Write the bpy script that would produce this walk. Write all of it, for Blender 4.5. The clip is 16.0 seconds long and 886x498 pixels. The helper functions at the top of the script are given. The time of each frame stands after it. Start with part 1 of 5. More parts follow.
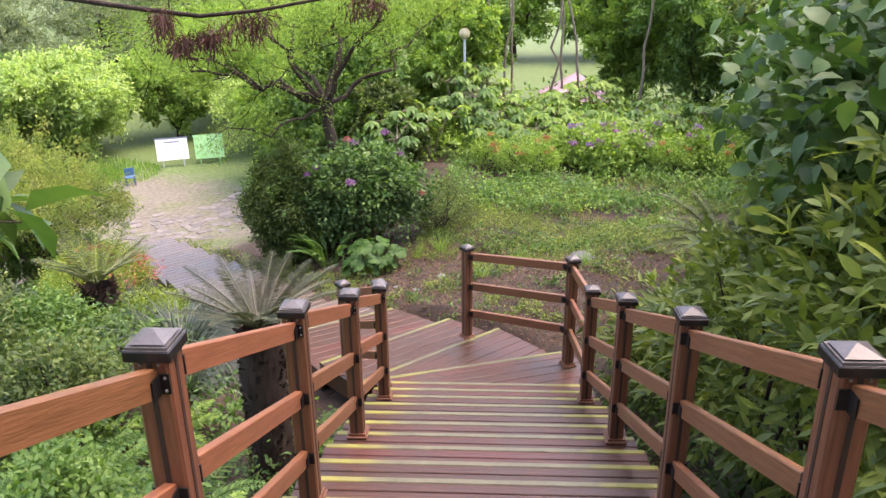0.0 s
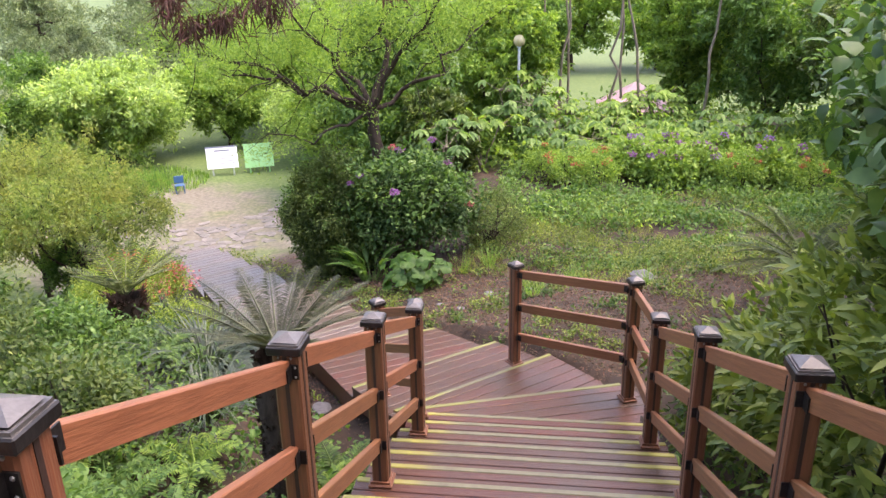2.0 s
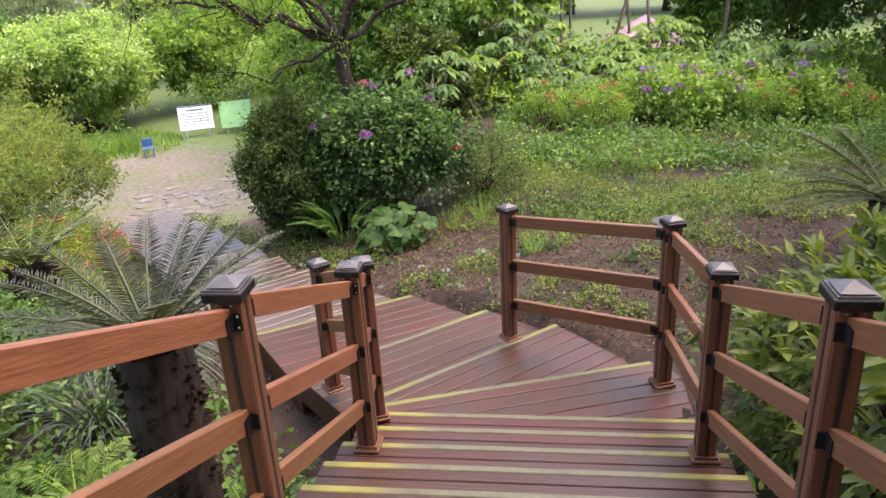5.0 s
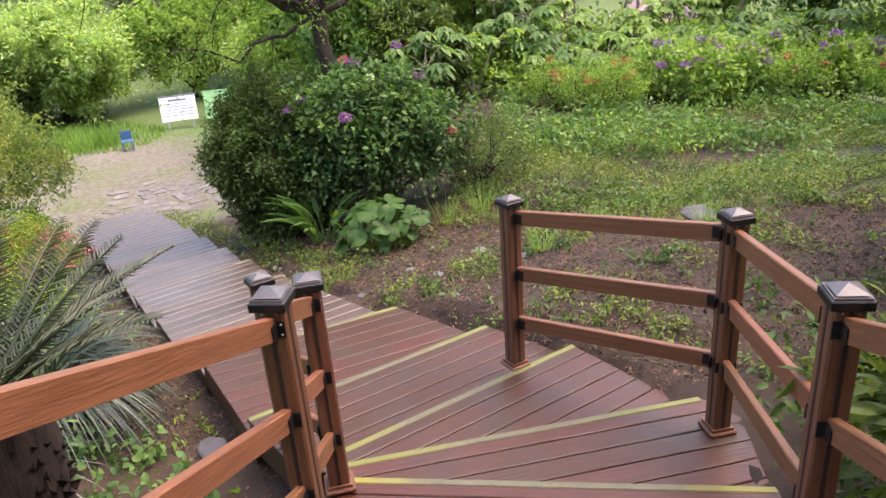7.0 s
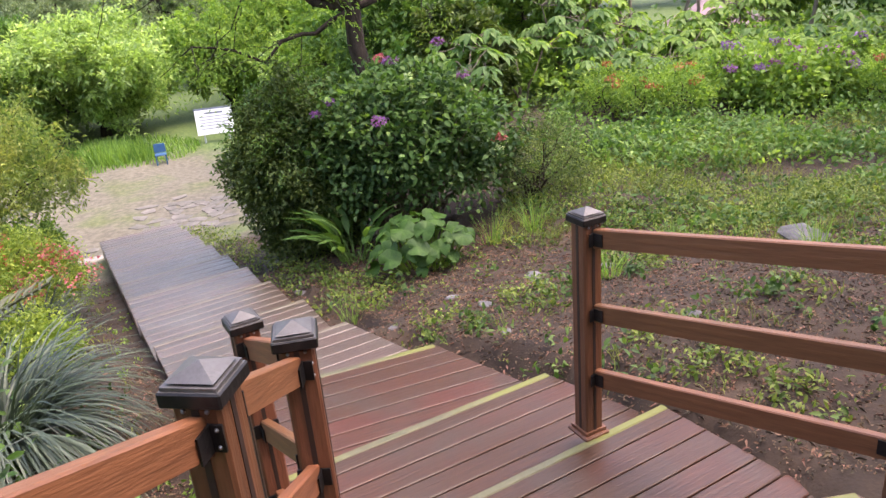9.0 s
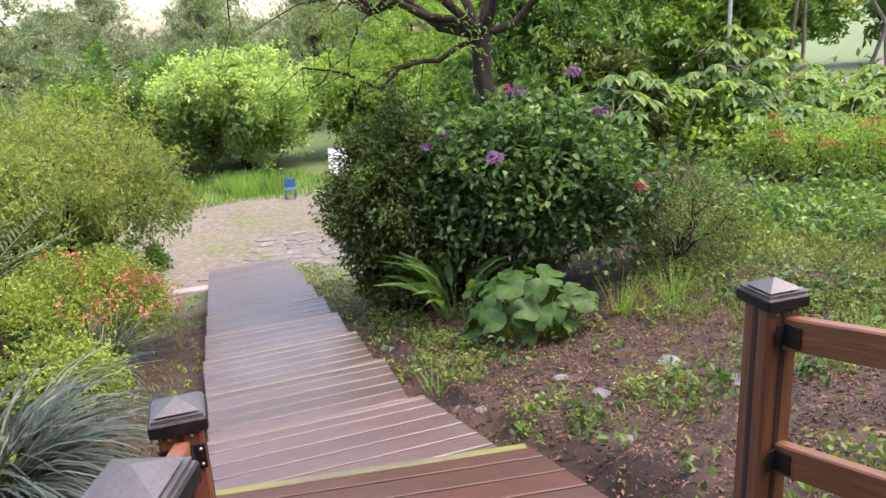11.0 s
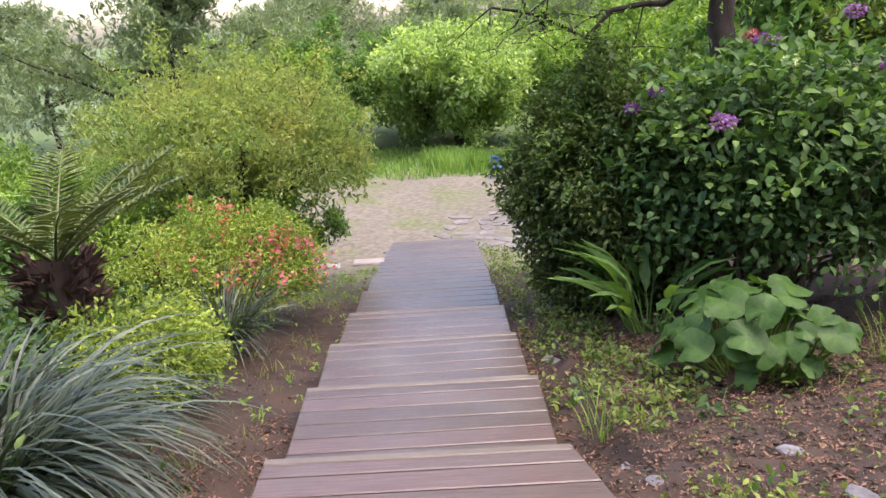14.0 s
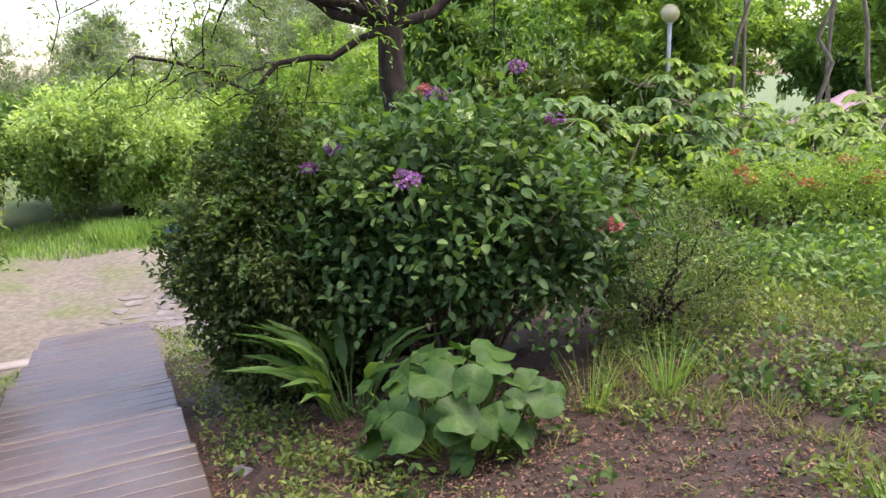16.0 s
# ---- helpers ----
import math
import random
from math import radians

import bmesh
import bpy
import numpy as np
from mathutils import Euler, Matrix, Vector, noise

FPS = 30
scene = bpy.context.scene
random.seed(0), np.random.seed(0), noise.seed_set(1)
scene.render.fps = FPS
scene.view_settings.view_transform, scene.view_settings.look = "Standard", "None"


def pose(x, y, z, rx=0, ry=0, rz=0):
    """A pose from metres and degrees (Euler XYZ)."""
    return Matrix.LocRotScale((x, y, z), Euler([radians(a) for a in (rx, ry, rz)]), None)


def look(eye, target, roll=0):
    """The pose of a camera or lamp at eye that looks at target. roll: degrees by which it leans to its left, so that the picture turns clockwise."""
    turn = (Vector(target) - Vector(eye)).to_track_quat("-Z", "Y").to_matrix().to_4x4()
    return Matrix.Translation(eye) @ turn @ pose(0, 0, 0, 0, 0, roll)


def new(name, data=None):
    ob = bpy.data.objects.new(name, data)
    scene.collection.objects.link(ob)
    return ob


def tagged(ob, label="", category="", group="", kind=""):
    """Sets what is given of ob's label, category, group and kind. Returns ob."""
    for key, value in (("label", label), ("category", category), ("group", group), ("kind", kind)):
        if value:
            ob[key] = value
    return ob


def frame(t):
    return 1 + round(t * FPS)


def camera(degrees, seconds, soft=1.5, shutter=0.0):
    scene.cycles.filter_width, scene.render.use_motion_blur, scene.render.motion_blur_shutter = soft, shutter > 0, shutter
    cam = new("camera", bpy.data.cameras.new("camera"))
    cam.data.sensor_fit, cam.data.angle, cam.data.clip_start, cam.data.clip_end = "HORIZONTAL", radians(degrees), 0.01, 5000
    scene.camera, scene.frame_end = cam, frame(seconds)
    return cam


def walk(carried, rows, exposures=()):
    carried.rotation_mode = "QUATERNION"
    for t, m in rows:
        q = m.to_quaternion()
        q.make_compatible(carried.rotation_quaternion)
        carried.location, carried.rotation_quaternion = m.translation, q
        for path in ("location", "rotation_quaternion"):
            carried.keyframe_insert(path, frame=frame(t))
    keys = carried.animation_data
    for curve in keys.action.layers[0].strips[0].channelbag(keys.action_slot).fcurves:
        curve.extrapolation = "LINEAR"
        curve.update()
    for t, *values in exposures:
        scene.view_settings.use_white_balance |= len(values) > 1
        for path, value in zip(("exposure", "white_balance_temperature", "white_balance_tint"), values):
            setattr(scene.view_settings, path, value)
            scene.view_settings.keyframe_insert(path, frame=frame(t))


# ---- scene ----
cam = camera(62.0, 16.0)
PATH = [
    (0, (-0.031, -6.036, 3.798), (-0.133, -4.17, 3.084), -0.7),
    (0.5, (-0.079, -5.976, 3.797), (-0.253, -4.116, 3.083), -0.8),
    (1, (-0.074, -5.804, 3.741), (-0.337, -3.948, 3.043), -1.3),
    (1.5, (0.004, -5.54, 3.681), (-0.259, -3.677, 3.0), -1.1),
    (2, (-0.012, -5.279, 3.546), (-0.255, -3.413, 2.867), -1.1),
    (2.5, (-0.003, -4.991, 3.437), (-0.239, -3.124, 2.76), -1.4),
    (3, (0.0, -4.672, 3.328), (-0.222, -2.81, 2.632), -1.9),
    (3.5, (-0.002, -4.345, 3.17), (-0.223, -2.494, 2.446), -2.6),
    (4, (0.003, -4.037, 3.058), (-0.223, -2.2, 2.299), -3.0),
    (4.2, (0.005, -3.908, 2.973), (-0.228, -2.074, 2.21), -2.8),
    (6.3, (0.172, -2.694, 2.438), (-0.134, -0.875, 1.665), -4.7),
    (6.5, (0.028, -2.521, 2.404), (-0.241, -0.702, 1.618), -4.7),
    (7, (0.015, -2.238, 2.269), (-0.256, -0.42, 1.481), -4.5),
    (7.5, (-0.025, -1.969, 2.175), (-0.265, -0.154, 1.369), -4.0),
    (8, (-0.092, -1.737, 2.061), (-0.342, 0.067, 1.235), -4.5),
    (8.5, (-0.121, -1.475, 1.953), (-0.412, 0.332, 1.147), -5.0),
    (9, (-0.191, -1.172, 1.869), (-0.572, 0.649, 1.134), -5.2),
    (9.5, (-0.254, -0.867, 1.793), (-0.777, 0.955, 1.154), -5.3),
    (9.7, (-0.282, -0.744, 1.751), (-0.862, 1.074, 1.153), -4.6),
    (11.8, (-0.304, 0.362, 1.276), (-1.157, 2.084, 0.721), -3.9),
    (12, (-0.28, 0.446, 1.233), (-1.192, 2.137, 0.678), -3.9),
    (12.5, (-0.318, 0.683, 1.164), (-1.319, 2.324, 0.611), -3.0),
    (13, (-0.409, 0.927, 1.081), (-1.467, 2.529, 0.52), -2.9),
    (13.5, (-0.509, 1.139, 1.058), (-1.647, 2.679, 0.479), -2.7),
    (14, (-0.664, 1.354, 0.982), (-1.889, 2.829, 0.413), -2.6),
    (14.5, (-0.781, 1.525, 0.96), (-2.063, 2.953, 0.396), -2.5),
    (15, (-0.868, 1.688, 0.95), (-2.127, 3.14, 0.398), -1.9),
    (15.5, (-0.924, 1.852, 0.906), (-1.855, 3.549, 0.402), -1.7),
    (16, (-0.937, 2.037, 0.888), (-1.455, 3.918, 0.449), -1.8),
]
walk(cam, [(t, look(eye, target, roll)) for t, eye, target, roll in PATH], [(0, 2.63, 7050, 26), (2, 2.61, 7050, 26), (4, 2.41, 7050, 26), (9.5, 2.42, 6950, 24), (13, 2.40, 6700, 26), (16, 2.33, 6700, 27)])

# ---- build ----
# world and light: bright overcast day
world = bpy.data.worlds.new("overcast_sky")
scene.world = world
world.use_nodes = True
wn = world.node_tree
sky = wn.nodes.new("ShaderNodeTexSky")
sky.sky_type = "NISHITA"
sky.sun_disc = False
sky.sun_elevation, sky.sun_rotation = radians(66), radians(75)
sky.air_density, sky.dust_density, sky.ozone_density = 1.2, 3.0, 0.3
wn.links.new(sky.outputs[0], wn.nodes["Background"].inputs[0])
wn.nodes["Background"].inputs[1].default_value = 0.13
sun = new("sun", bpy.data.lights.new("sun", "SUN"))
sun.data.energy, sun.data.angle, sun.data.color = 0.7, radians(60), (1.0, 0.97, 0.92)
sun.matrix_world = look((0, 0, 30), (-12.9, -3.5, 0))

rng = np.random.default_rng(7)


# ---- materials ----
def links(nt, *pairs):
    for a, b in pairs:
        nt.links.new(a, b)


def surface(name, c1, c2, scale=6.0, rough=0.6, bump=0.3, metal=0.0, detail=6.0, spread=0.0, stretch=None, fine=60.0,
            per="island", translucent=0.0, dirt=None, spec=0.5, coat=0.0):
    """Two colours mixed by noise at two scales, random per piece, bump and, for leaves, light let through."""
    m = bpy.data.materials.new(name)
    m.use_nodes = True
    nt = m.node_tree
    bsdf = nt.nodes["Principled BSDF"]
    coord = nt.nodes.new("ShaderNodeTexCoord")
    mapping = nt.nodes.new("ShaderNodeMapping")
    mapping.inputs["Scale"].default_value = stretch or (1, 1, 1)
    n1 = nt.nodes.new("ShaderNodeTexNoise")
    n2 = nt.nodes.new("ShaderNodeTexNoise")
    n1.inputs["Scale"].default_value, n1.inputs["Detail"].default_value = scale, detail
    n2.inputs["Scale"].default_value, n2.inputs["Detail"].default_value = fine, 4.0
    links(nt, (coord.outputs["Object"], mapping.inputs[0]), (mapping.outputs[0], n1.inputs[0]), (mapping.outputs[0], n2.inputs[0]))
    add = nt.nodes.new("ShaderNodeMath")
    add.operation = "MULTIPLY_ADD"
    add.inputs[1].default_value = 0.45
    links(nt, (n2.outputs[0], add.inputs[0]), (n1.outputs[0], add.inputs[2]))
    ramp = nt.nodes.new("ShaderNodeValToRGB")
    ramp.color_ramp.elements[0].position, ramp.color_ramp.elements[1].position = 0.5, 0.95
    ramp.color_ramp.elements[0].color, ramp.color_ramp.elements[1].color = (*c1, 1), (*c2, 1)
    links(nt, (add.outputs[0], ramp.inputs[0]))
    colour = ramp.outputs[0]
    if spread:
        if per == "island":
            rand = nt.nodes.new("ShaderNodeNewGeometry").outputs["Random Per Island"]
        else:
            rand = nt.nodes.new("ShaderNodeObjectInfo").outputs["Random"]
        hsv = nt.nodes.new("ShaderNodeHueSaturation")
        value = nt.nodes.new("ShaderNodeMapRange")
        value.inputs[3].default_value, value.inputs[4].default_value = 1 - spread, 1 + spread
        hue = nt.nodes.new("ShaderNodeMapRange")
        hue.inputs[3].default_value, hue.inputs[4].default_value = 0.5 + spread * 0.05, 0.5 - spread * 0.05
        links(nt, (rand, value.inputs[0]), (rand, hue.inputs[0]), (value.outputs[0], hsv.inputs["Value"]),
              (hue.outputs[0], hsv.inputs["Hue"]), (colour, hsv.inputs["Color"]))
        colour = hsv.outputs[0]
    if dirt:
        n3 = nt.nodes.new("ShaderNodeTexNoise")
        n3.inputs["Scale"].default_value, n3.inputs["Detail"].default_value = 2.2, 8.0
        where = nt.nodes.new("ShaderNodeNewGeometry")
        r3 = nt.nodes.new("ShaderNodeMapRange")
        r3.inputs[1].default_value, r3.inputs[2].default_value = 0.48, 0.7
        mix = nt.nodes.new("ShaderNodeMixRGB")
        mix.inputs[2].default_value = (*dirt, 1)
        links(nt, (where.outputs["Position"], n3.inputs[0]), (n3.outputs[0], r3.inputs[0]), (r3.outputs[0], mix.inputs[0]), (colour, mix.inputs[1]))
        colour = mix.outputs[0]
    links(nt, (colour, bsdf.inputs["Base Color"]))
    bsdf.inputs["Roughness"].default_value, bsdf.inputs["Metallic"].default_value = rough, metal
    bsdf.inputs["Specular IOR Level"].default_value = spec
    bsdf.inputs["Coat Weight"].default_value, bsdf.inputs["Coat Roughness"].default_value = coat, 0.22
    if bump:
        b = nt.nodes.new("ShaderNodeBump")
        b.inputs["Strength"].default_value, b.inputs["Distance"].default_value = bump, 0.01
        links(nt, (add.outputs[0], b.inputs["Height"]), (b.outputs[0], bsdf.inputs["Normal"]))
    if translucent:
        t = nt.nodes.new("ShaderNodeBsdfTranslucent")
        mixs = nt.nodes.new("ShaderNodeMixShader")
        mixs.inputs[0].default_value = translucent
        warm = nt.nodes.new("ShaderNodeMixRGB")
        warm.blend_type = "MULTIPLY"
        warm.inputs[0].default_value = 1.0
        warm.inputs[2].default_value = (1.25, 1.35, 0.55, 1)
        links(nt, (colour, warm.inputs[1]), (warm.outputs[0], t.inputs[0]), (bsdf.outputs[0], mixs.inputs[1]), (t.outputs[0], mixs.inputs[2]),
              (mixs.outputs[0], nt.nodes["Material Output"].inputs[0]))
    return m


def leafy(name, c1, c2, rough=0.55, spread=0.35, translucent=0.3, spec=0.28):
    return surface(name, c1, c2, scale=1.2, rough=rough, bump=0.0, spread=spread, translucent=translucent, fine=18.0, spec=spec)


deck_mat = surface("deck_wood", (0.040, 0.0116, 0.0046), (0.082, 0.0280, 0.0120), scale=3.0, rough=0.42, bump=0.35, spread=0.22, per="object",
                   stretch=(1.2, 26, 26), fine=9.0, dirt=(0.050, 0.027, 0.016), spec=0.4, coat=0.05)
# weathered boards; their greyer base and dirt colours also hold the sky's sheen
worn_sheen_deck = surface("deck_weathered", (0.052, 0.032, 0.023), (0.100, 0.070, 0.053), scale=3.0, rough=0.30, bump=0.35, spread=0.22, per="object",
                    stretch=(1.2, 26, 26), fine=9.0, dirt=(0.088, 0.069, 0.055), spec=0.5, coat=0.15)


def worn_strip(name, half, paint=(0.20, 0.185, 0.030, 1)):
    """Yellow paint that feet have worn to a pale grey green over the middle of the step."""
    m = surface(name, (0.072, 0.067, 0.032), (0.135, 0.130, 0.066), scale=3.0, rough=0.5, bump=0.3, fine=30)
    nt = m.node_tree
    bsdf = nt.nodes["Principled BSDF"]
    worn = bsdf.inputs["Base Color"].links[0].from_socket
    coord = nt.nodes.new("ShaderNodeTexCoord")
    sep = nt.nodes.new("ShaderNodeSeparateXYZ")
    ab = nt.nodes.new("ShaderNodeMath")
    ab.operation = "ABSOLUTE"
    ns = nt.nodes.new("ShaderNodeTexNoise")
    ns.inputs["Scale"].default_value = 5.0
    ad = nt.nodes.new("ShaderNodeMath")
    ad.operation = "MULTIPLY_ADD"
    ad.inputs[1].default_value = 0.5
    rg = nt.nodes.new("ShaderNodeMapRange")
    rg.inputs[1].default_value, rg.inputs[2].default_value = half + 0.12, half + 0.42
    mx = nt.nodes.new("ShaderNodeMixRGB")
    mx.inputs[2].default_value = paint
    links(nt, (coord.outputs["Object"], sep.inputs[0]), (sep.outputs[0], ab.inputs[0]), (coord.outputs["Object"], ns.inputs[0]), (ns.outputs[0], ad.inputs[0]),
          (ab.outputs[0], ad.inputs[2]), (ad.outputs[0], rg.inputs[0]), (rg.outputs[0], mx.inputs[0]), (worn, mx.inputs[1]), (mx.outputs[0], bsdf.inputs["Base Color"]))
    return m


flight_strip = worn_strip("nosing_worn", 0.72)
winder_strip = worn_strip("nosing_worn_winder", 0.45, (0.135, 0.140, 0.028, 1))
rail_mat = surface("rail_wood", (0.135, 0.050, 0.020), (0.215, 0.085, 0.036), scale=2.0, rough=0.48, bump=0.3, spread=0.12, per="object",
                   stretch=(1.5, 22, 22), fine=8.0)
post_mat = surface("post_wood", (0.100, 0.037, 0.018), (0.175, 0.067, 0.032), scale=2.0, rough=0.46, bump=0.3, spread=0.1, per="object",
                   stretch=(22, 22, 1.5), fine=8.0)
groove_mat = surface("groove_dark", (0.018, 0.008, 0.006), (0.03, 0.014, 0.01), rough=0.6)
cap_mat = surface("cap_metal", (0.078, 0.072, 0.070), (0.15, 0.142, 0.138), scale=9, rough=0.5, bump=0.12, metal=0.6, fine=120)
iron_mat = surface("bracket_iron", (0.012, 0.011, 0.012), (0.03, 0.027, 0.027), rough=0.45, metal=0.6, scale=20)
bolt_mat = surface("bolt_steel", (0.25, 0.25, 0.25), (0.4, 0.4, 0.4), rough=0.35, metal=0.9)
bark_mat = surface("bark", (0.018, 0.012, 0.009), (0.06, 0.043, 0.033), spec=0.2, scale=7, rough=0.85, bump=1.0, stretch=(3, 3, 0.7), fine=45)
pale_bark = surface("pale_bark", (0.10, 0.08, 0.06), (0.22, 0.18, 0.13), scale=7, rough=0.85, bump=0.8, stretch=(3, 3, 0.7), fine=45)
stone_mat = surface("stone", (0.06, 0.057, 0.06), (0.16, 0.15, 0.148), scale=5, rough=0.8, bump=0.8, fine=70, spread=0.3, per="object")
fibre_mat = surface("palm_fibre", (0.05, 0.026, 0.020), (0.13, 0.068, 0.05), scale=9, rough=0.8, bump=0.3, spread=0.4)
litter_mat = surface("dead_leaf", (0.038, 0.019, 0.009), (0.195, 0.118, 0.060), scale=8, rough=0.75, bump=0.2, spread=0.75)
weed_leaf = leafy("leaf_weed", (0.075, 0.125, 0.025), (0.19, 0.25, 0.055), rough=0.5, spread=0.5, translucent=0.4)
turf_leaf = leafy("blade_turf", (0.095, 0.135, 0.030), (0.21, 0.25, 0.065), rough=0.55, spread=0.5, translucent=0.4)
flag_mat = surface("flagstone_pale", (0.09, 0.083, 0.072), (0.19, 0.175, 0.15), scale=4, rough=0.75, bump=0.6, fine=60, spread=0.25, per="object")
dark_leaf = leafy("leaf_dark", (0.038, 0.072, 0.019), (0.118, 0.165, 0.042), spread=0.5)
hydr_leaf = leafy("leaf_hydrangea", (0.030, 0.074, 0.022), (0.094, 0.178, 0.050), rough=0.6, spread=0.55)
lime_leaf = leafy("leaf_lime", (0.22, 0.33, 0.10), (0.38, 0.50, 0.19), translucent=0.45)
fresh_leaf = leafy("leaf_fresh", (0.13, 0.23, 0.042), (0.25, 0.38, 0.085), translucent=0.45)
mid_leaf = leafy("leaf_mid", (0.065, 0.145, 0.035), (0.14, 0.24, 0.06), translucent=0.4)
big_leaf = surface("leaf_butterbur", (0.015, 0.052, 0.008), (0.060, 0.135, 0.022), scale=7.0, rough=0.55, bump=0.6, spread=0.45, translucent=0.3, fine=45.0, spec=0.28)
camellia_leaf = leafy("leaf_laurel", (0.065, 0.110, 0.022), (0.22, 0.28, 0.062), rough=0.45, spread=0.45, translucent=0.35)
mulberry_leaf = leafy("leaf_broad", (0.034, 0.082, 0.022), (0.078, 0.15, 0.042), rough=0.5, spread=0.45)
maple_leaf = leafy("leaf_maple", (0.13, 0.24, 0.065), (0.33, 0.33, 0.12), translucent=0.5)
azalea_leaf = leafy("leaf_azalea", (0.13, 0.21, 0.035), (0.29, 0.36, 0.065), translucent=0.4)
pine_leaf = leafy("needle_pine", (0.11, 0.16, 0.085), (0.22, 0.27, 0.15), rough=0.6, translucent=0.35)
silver_leaf = leafy("blade_silver", (0.014, 0.030, 0.013), (0.082, 0.110, 0.068), rough=0.45, spread=0.6, translucent=0.2, spec=0.6)
cycad_leaf = leafy("leaf_cycad", (0.032, 0.045, 0.022), (0.085, 0.095, 0.052), rough=0.4, translucent=0.15)
palm_leaf = leafy("leaf_date_palm", (0.045, 0.068, 0.022), (0.12, 0.145, 0.050), rough=0.45, translucent=0.15)
# green of ferns and undergrowth, darkened to carry the shade they stand in
fern_shade_leaf = leafy("leaf_fern", (0.033, 0.076, 0.018), (0.100, 0.178, 0.040), rough=0.5, spread=0.5, translucent=0.35)
grass_mat = leafy("blade_grass", (0.13, 0.25, 0.05), (0.25, 0.40, 0.10), rough=0.5, translucent=0.4)
needle_red = leafy("needle_red_brown", (0.05, 0.024, 0.02), (0.10, 0.045, 0.035), rough=0.7, translucent=0.1)
purple_mat = leafy("petal_purple", (0.18, 0.06, 0.22), (0.33, 0.14, 0.37), rough=0.6, spread=0.3)
violet_mat = leafy("petal_violet", (0.17, 0.075, 0.28), (0.30, 0.16, 0.42), rough=0.6, spread=0.3)
pink_mat = leafy("petal_pink", (0.36, 0.06, 0.10), (0.56, 0.18, 0.21), rough=0.6, spread=0.25)
orange_mat = leafy("petal_orange", (0.30, 0.075, 0.045), (0.46, 0.17, 0.105), rough=0.6, spread=0.3)
greenwhite_mat = leafy("petal_green_white", (0.35, 0.45, 0.22), (0.50, 0.58, 0.36), rough=0.6, spread=0.2)
white_paint = surface("sign_white", (0.78, 0.79, 0.80), (0.84, 0.85, 0.86), rough=0.4, bump=0.02)
green_paint = surface("board_green", (0.22, 0.52, 0.20), (0.34, 0.62, 0.28), rough=0.45, bump=0.02, scale=3)
blue_plastic = surface("chair_blue", (0.03, 0.10, 0.22), (0.05, 0.15, 0.29), rough=0.4, bump=0.0)
steel_mat = surface("painted_steel", (0.42, 0.45, 0.46), (0.55, 0.58, 0.58), rough=0.4, bump=0.05, scale=12)
roof_mat = surface("pink_roof", (0.42, 0.26, 0.27), (0.52, 0.35, 0.36), rough=0.7, scale=4)
globe_mat = surface("lamp_globe", (0.44, 0.37, 0.20), (0.52, 0.45, 0.27), rough=0.25, bump=0.0)
bar_mat = surface("print_dark", (0.10, 0.12, 0.16), (0.16, 0.18, 0.22), rough=0.5, bump=0.0)


# ---- building helpers ----
def part(name, bm, material, parent=None, label=""):
    """One mesh object from a bmesh, under a thing or a part."""
    me = bpy.data.meshes.new(name)
    bm.to_mesh(me)
    bm.free()
    me.materials.append(material)
    ob = new(name, me)
    ob.parent = parent
    return tagged(ob, label)


def solid(name, verts, faces, material, parent=None, label="", smooth=False):
    """One mesh object from arrays of corners and faces of one size (or lists)."""
    me = bpy.data.meshes.new(name)
    verts = np.asarray(verts, np.float32)
    if isinstance(faces, np.ndarray):
        n, k = faces.shape
        me.vertices.add(len(verts))
        me.vertices.foreach_set("co", verts.ravel())
        me.loops.add(n * k)
        me.loops.foreach_set("vertex_index", faces.astype(np.int32).ravel())
        me.polygons.add(n)
        me.polygons.foreach_set("loop_start", np.arange(0, n * k, k, dtype=np.int32))
        me.polygons.foreach_set("loop_total", np.full(n, k, dtype=np.int32))
        me.update(calc_edges=True)
    else:
        me.from_pydata([tuple(map(float, v)) for v in verts], [], faces)
    if smooth:
        me.polygons.foreach_set("use_smooth", np.ones(len(me.polygons), bool))
    me.materials.append(material)
    ob = new(name, me)
    ob.parent = parent
    if parent and name in ("crown", "leaf", "petals", "bark_scale", "frond", "needles", "blade", "leaf_stalk", "twig") and len(verts) > 300:
        tagged(ob, kind="stuff")
    return tagged(ob, label)


def thing(name, label, category, group="", kind="", at=(0, 0, 0)):
    ob = new(name)
    ob.location = at
    ob.empty_display_size = 0.1
    return tagged(ob, label, category, group, kind)


def box_bm(sx, sy, sz, bevel=0.004):
    """A box from z = 0 up, centred in x and y, with its edges bevelled."""
    bm = bmesh.new()
    bmesh.ops.create_cube(bm, size=1, matrix=Matrix.Translation((0, 0, sz / 2)) @ Matrix.Diagonal((sx, sy, sz, 1)))
    if bevel:
        bmesh.ops.bevel(bm, geom=bm.edges[:], offset=bevel, segments=1, affect="EDGES")
    return bm


def unit(v):
    v = np.asarray(v, float)
    return v / np.maximum(np.linalg.norm(v, axis=-1, keepdims=True), 1e-9)


